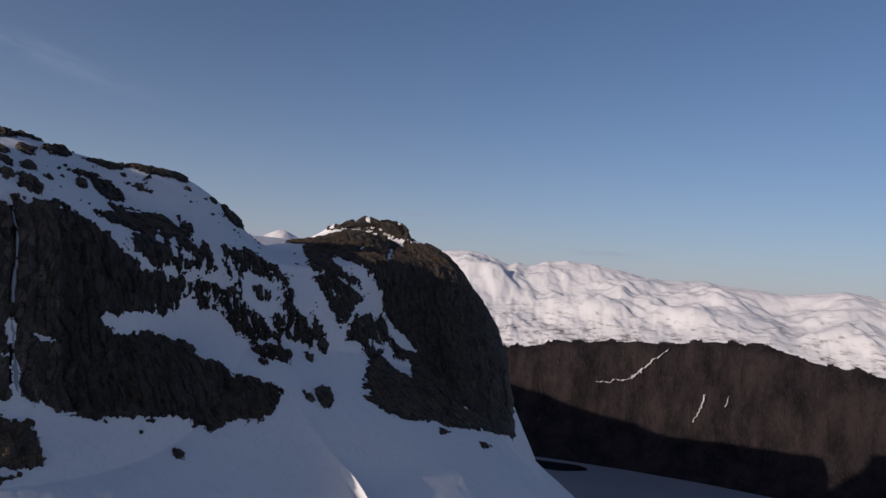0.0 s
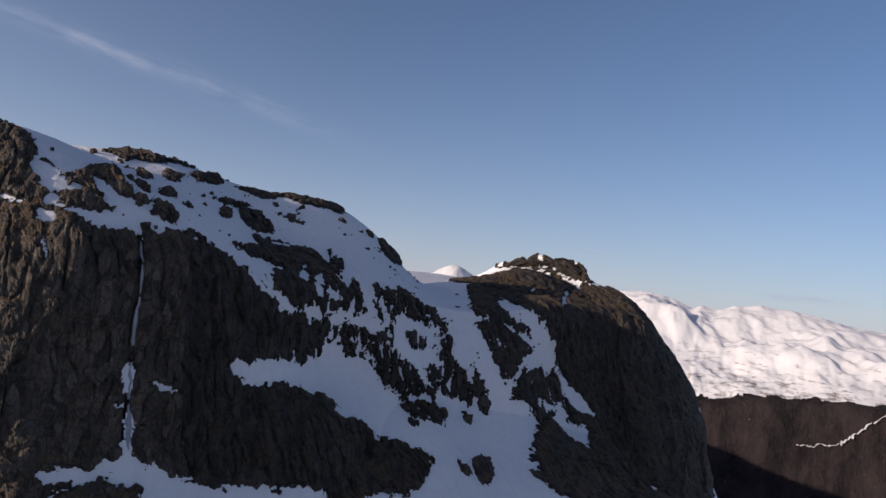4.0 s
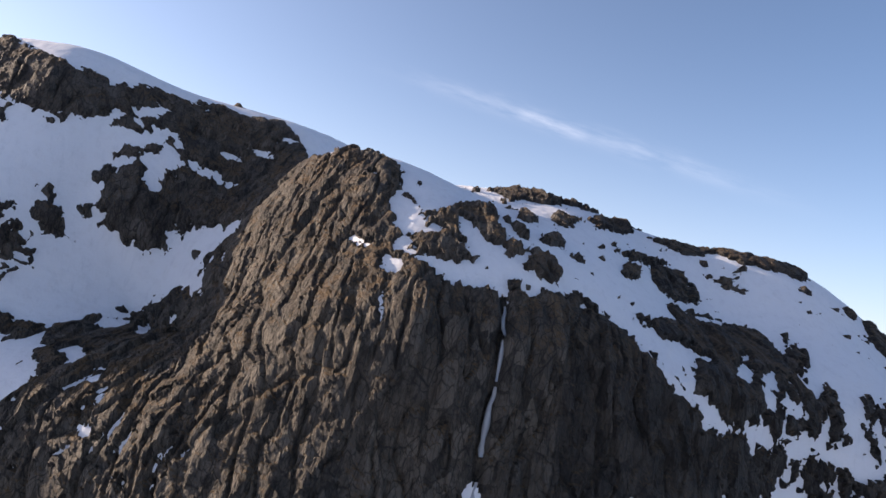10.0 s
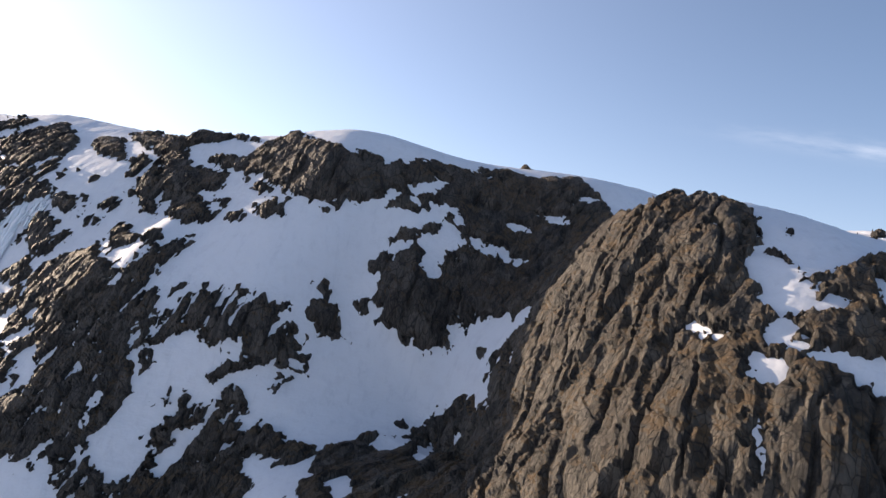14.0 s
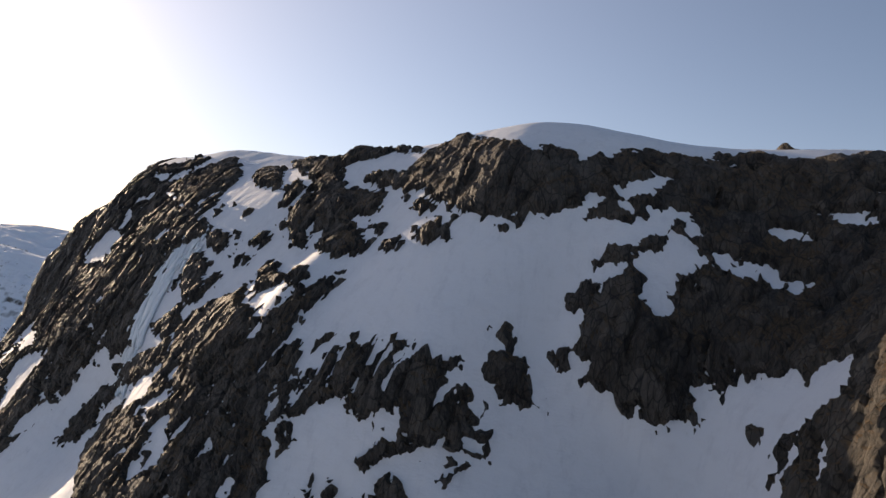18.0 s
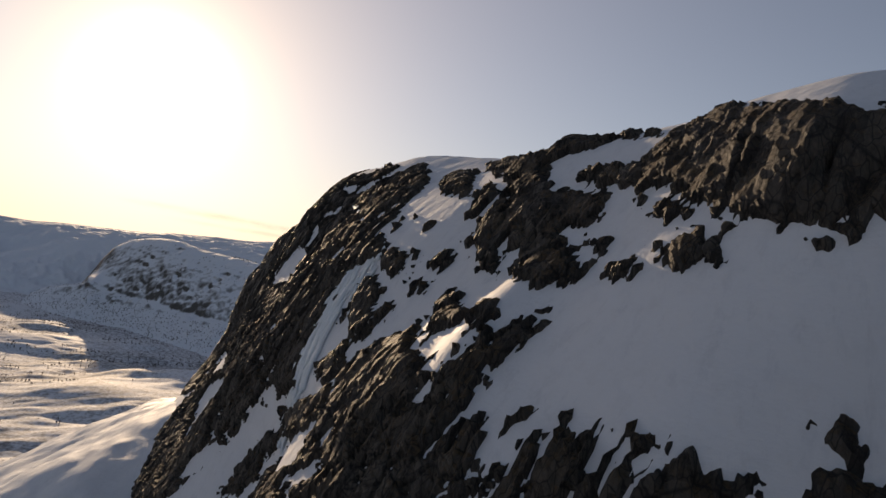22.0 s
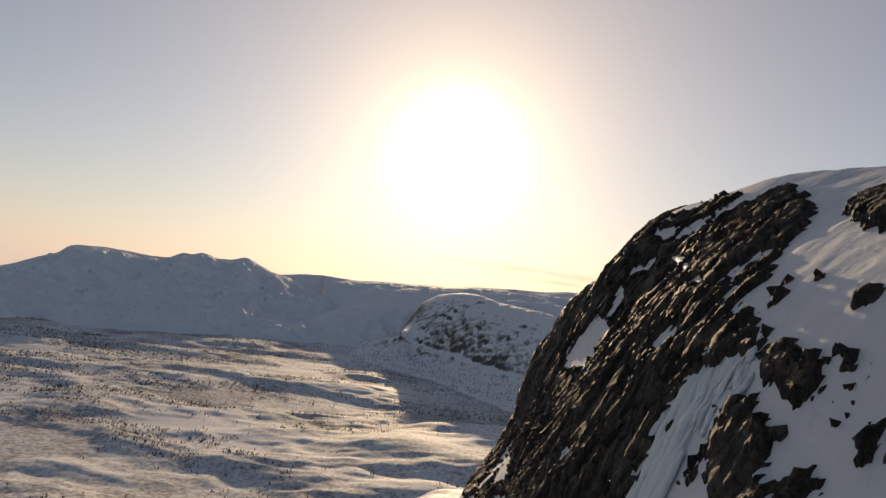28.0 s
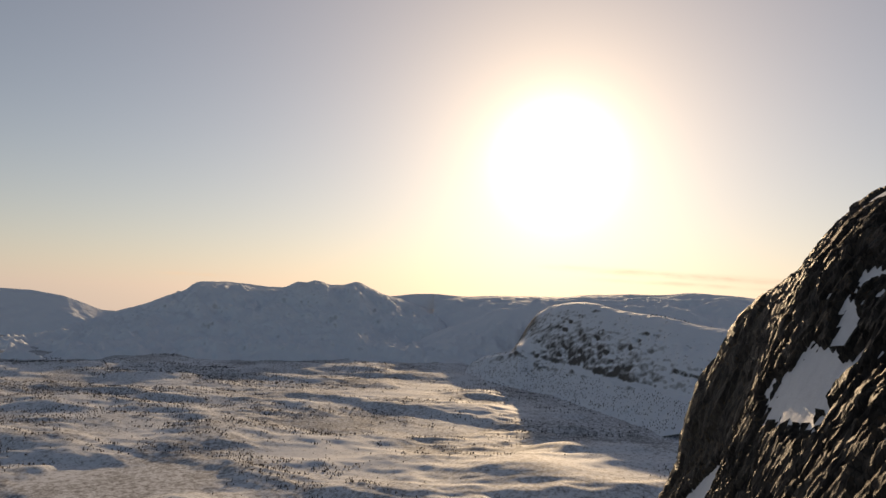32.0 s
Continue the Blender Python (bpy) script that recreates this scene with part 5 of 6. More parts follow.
def clumps(mask, label):
    """Numbers the connected clumps of cells of one label: by rows of runs, joined where they touch."""
    na, ns = mask.shape
    parent, runs, last = [], [], []

    def root(i):
        while parent[i] != i:
            parent[i] = parent[parent[i]]
            i = parent[i]
        return i

    for i in range(na):
        lab = np.where(mask[i], label[i], -1)
        ends = np.r_[0, np.flatnonzero(np.diff(lab)) + 1, ns]
        now = [(a, b, lab[a]) for a, b in zip(ends, ends[1:]) if lab[a] >= 0]
        now = [(a, b, len(parent) + k, q) for k, (a, b, q) in enumerate(now)]
        parent += [n for _, _, n, _ in now]
        k = 0
        for a, b, n, q in now:
            for a2, b2, n2, q2 in last:
                if q == q2 and a2 < b and b2 > a:
                    parent[root(n2)] = root(n)
        runs += [(i, a, b, n) for a, b, n, _ in now]
        last = now
    out = np.full(mask.shape, -1)
    for i, a, b, n in runs:
        out[i, a:b] = root(n)
    return out


# The rock in its natural bodies: cut along the gullies that part them.
CUTS = (440, 560, 655, 745, 842, 905, 975, 1060, 1150, 1235, 1330, 1420)
BODIES = ("rock peak with a sunlit crown above the snow", "dark rock peak flank falling to the snow apron", "broken dark rock ribs beside a snow gully", "ribbed dark rock between snow tongues", "tall dark cliff split by a frozen stream",
          "grey cliff with ledges of dry grass", "brown-grey rock buttress with deep vertical cracks", "dark slabs under the snowy crest", "dark crags around a snow bowl", "black pillars beside the icefall", "steep dark shoulder with streaks of snow", "dark shoulder at the corner of the mountain", "dark rock at the far corner of the mountain")
zone = np.searchsorted(np.array(CUTS), 0.5 * (A[:-1] + A[1:]))[:, None] + 0 * stone
mark = clumps(stone, zone)
mark = np.where(stone, mark + 10000000 * (zone + 1), -1)
ids, first, counts = np.unique(mark[mark >= 0], return_index=True, return_counts=True)
order = np.argsort(mark, axis=None, kind="stable")
flat = mark.ravel()[order]
lo_i, hi_i = np.searchsorted(flat, ids), np.searchsorted(flat, ids, side="right")
small = np.zeros(stone.size, bool)
na_c, ns_c = stone.shape
VID = np.arange(A.size * S.size).reshape(A.size, S.size)
PV = ROCK_P.reshape(-1, 3)


def patch_mesh(name, cells):
    ci, cj = cells // ns_c, cells % ns_c
    quads = np.stack([VID[ci, cj], VID[ci, cj + 1], VID[ci + 1, cj + 1], VID[ci + 1, cj]], -1)
    used, idx = np.unique(quads, return_inverse=True)
    me = bpy.data.meshes.new(name)
    me.vertices.add(len(used))
    me.vertices.foreach_set("co", PV[used].astype(np.float32).ravel())
    me.loops.add(len(quads) * 4)
    me.loops.foreach_set("vertex_index", idx.ravel().astype(np.int32))
    me.polygons.add(len(quads))
    me.polygons.foreach_set("loop_start", np.arange(0, len(quads) * 4, 4, dtype=np.int32))
    me.polygons.foreach_set("use_smooth", np.zeros(len(quads), bool))
    me.update(calc_edges=True)
    return me


# pillars and slabs: the bodies between the main fractures
px, py = (GA + 1.5 * bend) / 17.0, (GS + 0.5 * bend) / 44.0
ix, iy = np.floor(px), np.floor(py)
best, pillar = np.full(px.shape, 9.0), np.zeros(px.shape, np.int64)
for dx in (-1, 0, 1):
    for dy in (-1, 0, 1):
        cx, cy = ix + dx, iy + dy
        d = (px - cx - lattice(cx, cy, 501)) ** 2 + (py - cy - lattice(cx, cy, 502)) ** 2
        pillar = np.where(d < best, (cx * 1000 + cy + 500).astype(np.int64), pillar)
        best = np.minimum(d, best)
pillar = clumps(stone, (pillar[:-1, :-1] - pillar.min()) * 20 + zone).ravel()
for n, lo, hi in zip(ids, lo_i, hi_i):
    cells, size = order[lo:hi], hi - lo
    if size < 60:
        small[cells] = True
        continue
    k = int(n // 10000000) - 1
    if size < 900:
        solid("boulder", patch_mesh("boulder", cells), ROCK, "small dark boulder half sunk in snow", "boulder", "boulders on the snow")
        continue
    big = size > 12000
    thing = new("cliff" if big else "rock_outcrop")
    thing.location = PV[VID[cells[0] // ns_c, cells[0] % ns_c]]
    if big:
        tagged(thing, BODIES[k], "cliff")
    else:
        tagged(thing, "dark rough rock outcrop breaking through the snow", "rock", "outcrops on the mountainside")
    for pid in np.unique(pillar[cells]):
        own = cells[pillar[cells] == pid]
        if own.size < 45:
            small[own] = True
            continue
        rock_body = patch_mesh("rock_body", own)
        rock_body.materials.append(ROCK_SHADED if k < 5 or k > 9 else ROCK_GREY if k < 7 else ROCK)
        ob = new("rock_pillar" if big else "rock_slab", rock_body)
        ob.parent = thing
        ob.matrix_parent_inverse = Matrix.Translation(-Vector(thing.location))
small = small.reshape(stone.shape)
if small.any():
    solid("scattered_stones", grid_mesh("scattered_stones", ROCK_P, small), ROCK, "scattered dark stones poking through the snow", "stones", kind="stuff")

# ---------------------------------------------------------------- ground to the horizon
EYE_END = (-330.0, 105.0, 243.0)
LAKE = -640.0


def ground_height(x, y):
    dx, dy = x - EYE_END[0], y - EYE_END[1]
    r = np.hypot(dx, dy)
    along, side = -0.719 * x - 0.695 * y, 0.695 * x - 0.719 * y
    # rounded ice-worn swells, steep on the side away from the sun
    big = fbm(along, side * 0.55, 520, 3, 101, 0.5)
    knolls = smooth(fbm(along + 60 * big, side * 0.6, 230, 4, 107, 0.5), -0.25, 0.45)
    roll = 20 * big + 15 * knolls + 1.3 * ridged(along, side * 0.45, 75, 3, 113) + 0.5 * fbm(along, side * 0.6, 24, 3, 117)
    south = -112 + 0.02 * (r - 1000) + roll * smooth(r, 450, 1000)
    # the broad sunlit knoll and a frozen tarn in its lee
    knoll = np.exp(-(((side + 480) / 330) ** 2) - ((along - 1560) / 230) ** 2)
    south = south + 34 * smooth(knoll, 0.1, 0.7)
    tarn = np.exp(-(((x + 620) / 190) ** 2) - ((y + 1230) / 150) ** 2 + 0.5 * fbm(x, y, 120, 3, 119))
    south = south * (1 - smooth(tarn, 0.3, 0.55)) - 104 * smooth(tarn, 0.3, 0.55)
    # unseen upland and ridge behind the massif, added to shade the far wall
    west = smooth(-x - 0.3 * (y - 1400), 450, 850)
    back = (x + 1086) * 0.34 + (y - 1972) * 0.94
    ridge = np.exp(-((back / 190) ** 2)) * smooth(-(x * 0.94 - y * 0.34), 180, 420)
    north = (LAKE - 8) * (1 - west) + (85 + roll) * west
    north = np.maximum(north, (LAKE - 8) * (1 - ridge) + (0.5 * roll - 5) * ridge)
    t = smooth(y - 0.25 * x, 250, 1300)
    z = south * (1 - t) + north * t
    return z - 150 * np.exp(-((r / 420) ** 2))


def polar(radii, yaws, eye=EYE_END):
    rr, ya = np.meshgrid(np.array(radii), np.radians(yaws), indexing="ij")
    return eye[0] - rr * np.sin(ya), eye[1] + rr * np.cos(ya)


yaw_steps = steps(-170, 95, 1.5, 190, 0.13)
radii = np.r_[0, np.geomspace(120, 800, 50), np.geomspace(800, 4600, 420)[1:]]
gx, gy = polar(radii, yaw_steps)
me = grid_mesh("ground", np.stack([gx, gy, ground_height(gx, gy)], -1))
solid("ground", me, VALLEY_SNOW, "snow-covered upland valley with rounded swells", "snow field", kind="structure")


def profile(yaws, table):
    t = np.array(sorted(table))
    v = np.interp(yaws, t[:, 0], t[:, 1])
    kern = np.hanning(9) / np.hanning(9).sum()
    return np.convolve(np.pad(v, 4, "edge"), kern, "valid")


def landform(name, top, x, y, mat, label, sink=2.0):
    """A hill that grows out of the ground: top is its height where it stands above it."""
    g = ground_height(x, y)
    z = np.maximum(top, g - sink)
    keep = corners(top - g).max(-1) > -sink
    return solid(name, grid_mesh(name, np.stack([x, y, z], -1), keep), mat, label, "mountain")


# the ranges of the south-west
def ridge_top(yaws, radii, table, r0, r1, seed, rough, size=420, hollow=1.5, shelf=None):
    x, y = polar(radii, yaws)
    up = EYE_END[2] + r1 * np.tan(np.radians(profile(yaws, table)))[None, :]
    rr = np.array(radii)[:, None] + 0 * up
    g = ground_height(x, y)
    rise = np.clip((rr - r0) / (r1 - r0), 0, 1) ** hollow
    z = (g - 25) + (up - g + 25) * rise - 0.35 * np.maximum(rr - r1, 0)
    if shelf is not None:
        r0 = np.interp(yaws, (139, 144), (r0, r0 + 500))[None, :]
        foot_z = EYE_END[2] + r0 * math.tan(radians(shelf))
        z = np.where(rr < r0, foot_z - (r0 - rr) * 0.6, foot_z + (up - foot_z) * np.clip((rr - r0) / (r1 - r0), 0, 1) - 0.35 * np.maximum(rr - r1, 0))
    relief = fbm(x, y, size, 5, seed, 0.55) + 0.8 * ridged(x, y, size * 0.5, 4, seed + 7) + 0.25 * ridged(x, y, size * 0.16, 3, seed + 9)
    calm = smooth(rr, r1 + 10, r1 - 260) * smooth(rr, r0, r0 + 200)
    return z + rough * relief * (calm * 0.9 + 0.1 * smooth(rr, r0, r1)), x, y


FAR_LABEL = "pale snowy mountains on the evening horizon"
FAR_CREST = [(98, 0.6), (115, 0.6), (118, 0.55), (120, 0.79), (121.5, 0.86), (123.6, 0.95), (125.5, 0.74), (127.5, 0.7), (129.5, 0.62), (131.5, 0.54), (133.2, 0.3), (135.2, 0.24), (138.3, 0.2), (141.4, 0.02), (144.2, 0.14), (146, 0.05), (147.5, -0.15), (150, -0.3), (166, -1.8), (167.8, -2.1), (169.6, -2.0), (172.2, -1.0), (174.3, -0.65), (180, -0.4), (190, -0.2)]
for y_from, y_to, near_r, shelf in ((98, 144.1, 3650, -2.3), (144, 152, 4150, None), (163, 190, 4150, None)):
    yw = np.arange(y_from, y_to, 0.15)
    rd = np.linspace(near_r - 90, 4660, 90)
    top, x, y = ridge_top(yw, rd, FAR_CREST, near_r, 4560, 201, 34, 520, 1.0, shelf)
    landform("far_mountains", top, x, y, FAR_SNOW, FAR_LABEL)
yw = np.arange(139, 186, 0.1)
rd = np.linspace(3050, 4560, 150)
top, x, y = ridge_top(yw, rd, [(138, -4.9), (140.3, -3.1), (142.3, -2.2), (144.2, -1.2), (146.2, -0.6), (148.1, -0.12), (149.3, 0.37), (150.2, 0.8), (150.7, 0.86), (151.6, 0.59), (152.7, 0.52), (153.4, 0.84), (153.9, 0.9), (154.6, 0.66), (155.3, 0.76), (156.3, 0.23), (157.7, 0.23), (160.3, 0.46), (162.6, 0.42), (163.2, 0.3), (163.9, -0.28), (165.5, -0.9), (167, -1.56), (169.2, -2.19), (174, -4.2), (186, -5.5)], 3050, 4420, 211, 62, 420, 1.3)
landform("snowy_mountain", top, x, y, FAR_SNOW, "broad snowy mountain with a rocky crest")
yw = np.arange(131, 149, 0.1)
rd = np.linspace(3000, 4000, 80)
top, x, y = ridge_top(yw, rd, [(131, -0.7), (135.2, -0.61), (136.5, -0.7), (138, -0.92), (140.3, -1.87), (143.1, -2.7), (145, -3.6), (146.8, -4.7), (149, -5.6)], 3000, 3650, 217, 30, 260, 1.1)
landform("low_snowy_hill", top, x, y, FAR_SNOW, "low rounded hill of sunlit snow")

# the spur of snow that runs out from the mountain's south corner
gx, gy = np.meshgrid(np.arange(-900, -440, 2.5), np.arange(-560, 40, 2.5), indexing="ij")
spur_line = catmull([(-520, -20, 158), (-574, -100, 133), (-640, -195, 92), (-672, -258, 56), (-678, -300, 18), (-686, -345, -18), (-710, -430, -84)], 10)
away = np.hypot(gx[..., None] - spur_line[:, 0], gy[..., None] - spur_line[:, 1])
top = (spur_line[:, 2] - 0.62 * (np.hypot(away, 14) - 14)).max(-1) + 7.0 * fbm(gx, gy, 60, 4, 221, 0.55) + 1.2 * ridged(gx, gy, 16, 3, 223)
landform("snow_spur", top, gx, gy, SNOW, "rounded spur of sunlit snow under the mountain's corner", 20.0)

# the blunt hill with its bands of cliffs, as heights of view from the valley's head
def hill_back(yaw):
    """How much farther off the hill begins towards its blunt end."""
    return 1150 * smooth(yaw, 121, 147) - 200


yw = np.arange(106, 145, 0.08)
rd = np.r_[np.linspace(1840, 3400, 330), np.linspace(3400, 4100, 60)[1:]]
x, y = polar(rd, yw)
g = ground_height(x, y)
crest = profile(yw, [(106, -3.4), (112, -2.8), (118, -2.1), (122, -1.65), (123.1, -1.49), (125.2, -1.02), (127.4, -0.81), (129.2, -0.57), (130.4, -0.2), (131.5, -0.07), (132.7, -0.12), (134.3, -0.47), (135.5, -1.15), (136.3, -2.3), (137, -3.6), (137.5, -4.3), (139.5, -4.7), (140.6, -5.2), (141.4, -6.0), (142.6, -7.2), (144, -8.8), (145, -10)])[None, :]
band_top = np.minimum(np.interp(yw, (106, 125.8, 128, 130.8, 132.6, 134.5, 136, 136.9), (-8.2, -6.58, -6.25, -5.6, -5.2, -4.95, -4.3, -3.8))[None, :], crest - 0.12)
band_foot = np.minimum(np.interp(yw, (106, 125.7, 128, 130.3, 132.1, 134, 135.7, 136.9), (-8.6, -7.0, -6.75, -6.4, -5.95, -5.75, -5.45, -4.5))[None, :], band_top - 0.1)
rr = rd[:, None] + 0 * crest
wob = 30 * fbm(x, y, 160, 4, 231, 0.6) + 16 * fbm(x, y, 45, 3, 233, 0.6)
front = rr + wob - hill_back(yw)[None, :]
climb = np.clip((front - 2235) / (2690 - 2235), 0, 1)
foot = np.degrees(np.arctan((g - 6 - EYE_END[2]) / rr))
up = foot + (band_foot - foot) * np.clip((front - 1930) / 260, 0, 1) ** 1.2 + (band_top - band_foot) * smooth(front + 40 * fbm(x, y, 90, 4, 241, 0.6), 2150, 2255) + (crest - band_top) * (1 - (1 - climb) ** 1.7)
# beds of rock that dip to the right, broken by snow
bed = (up - 0.24 * (yw[None, :] - 130)) / 0.75 + 0.5 * fbm(x, y, 220, 5, 239, 0.6)
saw = bed - np.floor(bed)
riser = smooth(saw, 0.82, 0.98) - saw
broken = smooth(fbm(yw[None, :] * 40 + 0 * rr, rr, 130, 5, 243, 0.7), 0.06 + 0.01 * np.clip(131 - yw[None, :], 0, 8), 0.34)
up = up + 0.3 * riser * broken * smooth(climb, 0.02, 0.12) * smooth(-climb, -0.95, -0.6)
top = EYE_END[2] + rr * np.tan(np.radians(up)) - 0.3 * np.maximum(front - 2750, 0) + 2.6 * fbm(x, y, 60, 5, 237, 0.6) * smooth(front, 1960, 2100) * smooth(front, 2760, 2600)
HILL_Z = top
landform("flat_topped_hill", top, x, y, HILL_SNOW, "blunt snowy hill with dark bands of cliffs")

# the range across the lake: a snowy plateau over a dark wall
yaws = np.arange(-52, 40, 0.13)
crest_up = profile(yaws, [(-55, 1.0), (-33, 1.2), (-30.6, 1.45), (-28.5, 1.2), (-27, 0.9), (-25, 1.1), (-23, 1.2), (-20.5, 1.55), (-19, 1.3), (-16.5, 1.4), (-14.6, 1.8), (-12, 2.2), (-10, 2.3), (-8.5, 2.1), (-7, 1.6), (-6, 1.9), (-5.4, 1.5), (-4, 2.1), (-2, 2.45), (-0.6, 2.3), (5, 2.2), (11.5, 1.8), (12.6, 2.4), (13.6, 2.8), (14.6, 2.4), (16, 1.5), (17, 1.2), (40, 1.5)])[:, None]
rim_up = profile(yaws, [(-55, -5.0), (-33, -4.3), (-29, -3.9), (-27.5, -3.5), (-25.8, -3.1), (-23.4, -3.1), (-20.5, -3.3), (-18.9, -3.75), (-16.3, -3.75), (-13.2, -4.2), (-10.1, -4.4), (-7.3, -5.1), (-5, -5.6), (40, -5.0)])[:, None]
out = np.linspace(3330, 4750, 230)[None, :]
Y = yaws[:, None] + 0 * out
R = out + 0 * Y
X, Z = -R * np.sin(np.radians(Y)), R * np.cos(np.radians(Y))
rag, gully = fbm(X, Z, 420, 5, 131, 0.6), ridged(Y * 62, R * 0.3, 150, 4, 141, 0.6)
rim = 3840 + 70 * rag + 25 * gully
z_rim, z_crest = 200 + 3840 * np.tan(np.radians(rim_up)), 200 + 4620 * np.tan(np.radians(crest_up))
talus = LAKE - 15 + 150 * smooth(R, 3400, 3660)
wall = talus + (z_rim + 10 * fbm(Y * 62, R * 0, 120, 3, 147) - talus) * smooth(R + 28 * gully, 3600, rim)
plateau = z_rim + (z_crest - z_rim) * np.clip((R - rim) / (4620 - 3840), 0, 1) ** 0.9 - 0.5 * np.maximum(R - 4640, 0)
hills = 100 * fbm(X, Z, 520, 3, 151, 0.45) + 55 * smooth(fbm(X + 0.4 * Z, Z, 300, 3, 157), -0.25, 0.45) + 3 * ridged(X, Z, 110, 3, 159)
H = np.where(R < rim, wall, plateau + hills * smooth(R, rim, rim + 200) * smooth(R, 4640, 4350))
P = np.stack([X, Z, H], -1)
inner = corners(R - rim).max(-1) < 12 + 45 * fbm(Y * 62, R * 0.6, 60, 4, 161)[:-1, :-1]
far_range = tagged(new("mountain_range"), "sunlit snowy range over a dark rock wall and a lake", "mountain")
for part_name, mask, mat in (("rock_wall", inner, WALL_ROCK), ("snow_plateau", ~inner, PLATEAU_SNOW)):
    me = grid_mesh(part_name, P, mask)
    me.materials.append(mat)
    new(part_name, me).parent = far_range


def snow_gully(points, width):
    """A streak of snow down the far wall: points of (yaw, up) as seen from the lake's other side."""
    pts = []
    for (y0, u0), (y1, u1) in zip(points, points[1:]):
        for k in range(12):
            pts.append((y0 + (y1 - y0) * k / 12, u0 + (u1 - u0) * k / 12))
    line = []
    for i, (ya, up) in enumerate(pts):
        row = int(np.clip(np.searchsorted(yaws, ya), 0, len(yaws) - 1))
        elev = np.degrees(np.arctan2(H[row] - 200, R[row]))
        col = int(np.argmax(elev > up))
        line.append((P[row, col] * 0.995, width * (0.4 + random.random()) * (1 if 0 < i < len(pts) - 1 else 0.2)))
    bm = bmesh.new()
    rows = []
    for c, w in line:
        rows.append([bm.verts.new((c[0] - w, c[1], c[2] + 6 + random.uniform(-3, 3))), bm.verts.new((c[0] + w, c[1], c[2] + 6 + random.uniform(-3, 3)))])
    for a, b in zip(rows, rows[1:]):
        bm.faces.new((a[0], a[1], b[1], b[0]))
    me = bpy.data.meshes.new("snow_gully")
    bm.to_mesh(me)
    bm.free()
    me.materials.append(SNOW)
    ob = new("snow_gully", me)
    ob.parent = far_range


snow_gully([(-18.6, -4.3), (-17.3, -5.6), (-16.0, -6.9), (-14.6, -7.3), (-13.2, -7.5)], 3.2)
snow_gully([(-21.6, -7.4), (-21.3, -8.6), (-20.8, -9.7)], 2.6)
snow_gully([(-23.3, -7.3), (-23.1, -8.2)], 2)

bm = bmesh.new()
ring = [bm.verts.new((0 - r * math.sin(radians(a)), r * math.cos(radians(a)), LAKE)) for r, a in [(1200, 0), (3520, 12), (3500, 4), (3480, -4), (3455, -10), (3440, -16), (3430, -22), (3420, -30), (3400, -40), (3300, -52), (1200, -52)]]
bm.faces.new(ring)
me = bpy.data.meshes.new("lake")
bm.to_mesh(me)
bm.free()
solid("lake", me, LAKE_ICE, "grey snow-dusted lake ice, the shadow put into its colour", "lake", kind="structure")
bm = bmesh.new()
ring = []
for k in range(40):
    a = k / 40 * 2 * math.pi
    rr_, ya_ = 3330 + 75 * math.sin(a) * (1 + 0.2 * math.sin(3 * a)), -10.4 + 2.7 * math.cos(a)
    ring.append(bm.verts.new((-rr_ * math.sin(radians(ya_)), rr_ * math.cos(radians(ya_)), LAKE + 0.5)))
bm.faces.new(ring)
me = bpy.data.meshes.new("open_water")
bm.to_mesh(me)
bm.free()
solid("open_water", me, WATER, "dark patch of open water in the lake ice", "water", kind="structure")

# ---------------------------------------------------------------- ice
def on_slope(a, s, up=0.0):
    """A place on the snow at a metres along and s up the slope, and the outward normal there."""
    i, j = int(np.searchsorted(A, a)), int(np.searchsorted(S, s))
    return Vector(SNOW_P[i, j] + OUT[i, j] * up), Vector(OUT[i, j])


def part(name, bm, mat, parent, label=""):
    me = bpy.data.meshes.new(name)
    bm.to_mesh(me)
    bm.free()
    for f in me.polygons:
        f.use_smooth = True
    me.materials.append(mat)
    ob = new(name, me)
    ob.parent = parent
    ob.matrix_parent_inverse = parent.matrix_basis.inverted()
    return tagged(ob, label)


def ice_column(bm, line, radius, rnd):
    """A lumpy tube of ice along a line of (a, s, up)."""
    rings, n = [], 7
    for k, (a, s, up) in enumerate(line):
        c, out = on_slope(a, s, up)
        side = out.cross(Vector((0, 0, 1))).normalized()
        taper = math.sin(math.pi * min(1.0, (k + 0.6) / len(line) * 0.9)) ** 0.5
        r = radius * taper * rnd.uniform(0.7, 1.25)
        rings.append([bm.verts.new(c + (side * math.cos(2 * math.pi * m / n) + out * 0.7 * math.sin(2 * math.pi * m / n)) * r * rnd.uniform(0.8, 1.2)) for m in range(n)])
    for p, q in zip(rings, rings[1:]):
        for m in range(n):
            bm.faces.new((p[m], p[(m + 1) % n], q[(m + 1) % n], q[m]))
    bm.faces.new(rings[0])
    bm.faces.new(rings[-1][::-1])


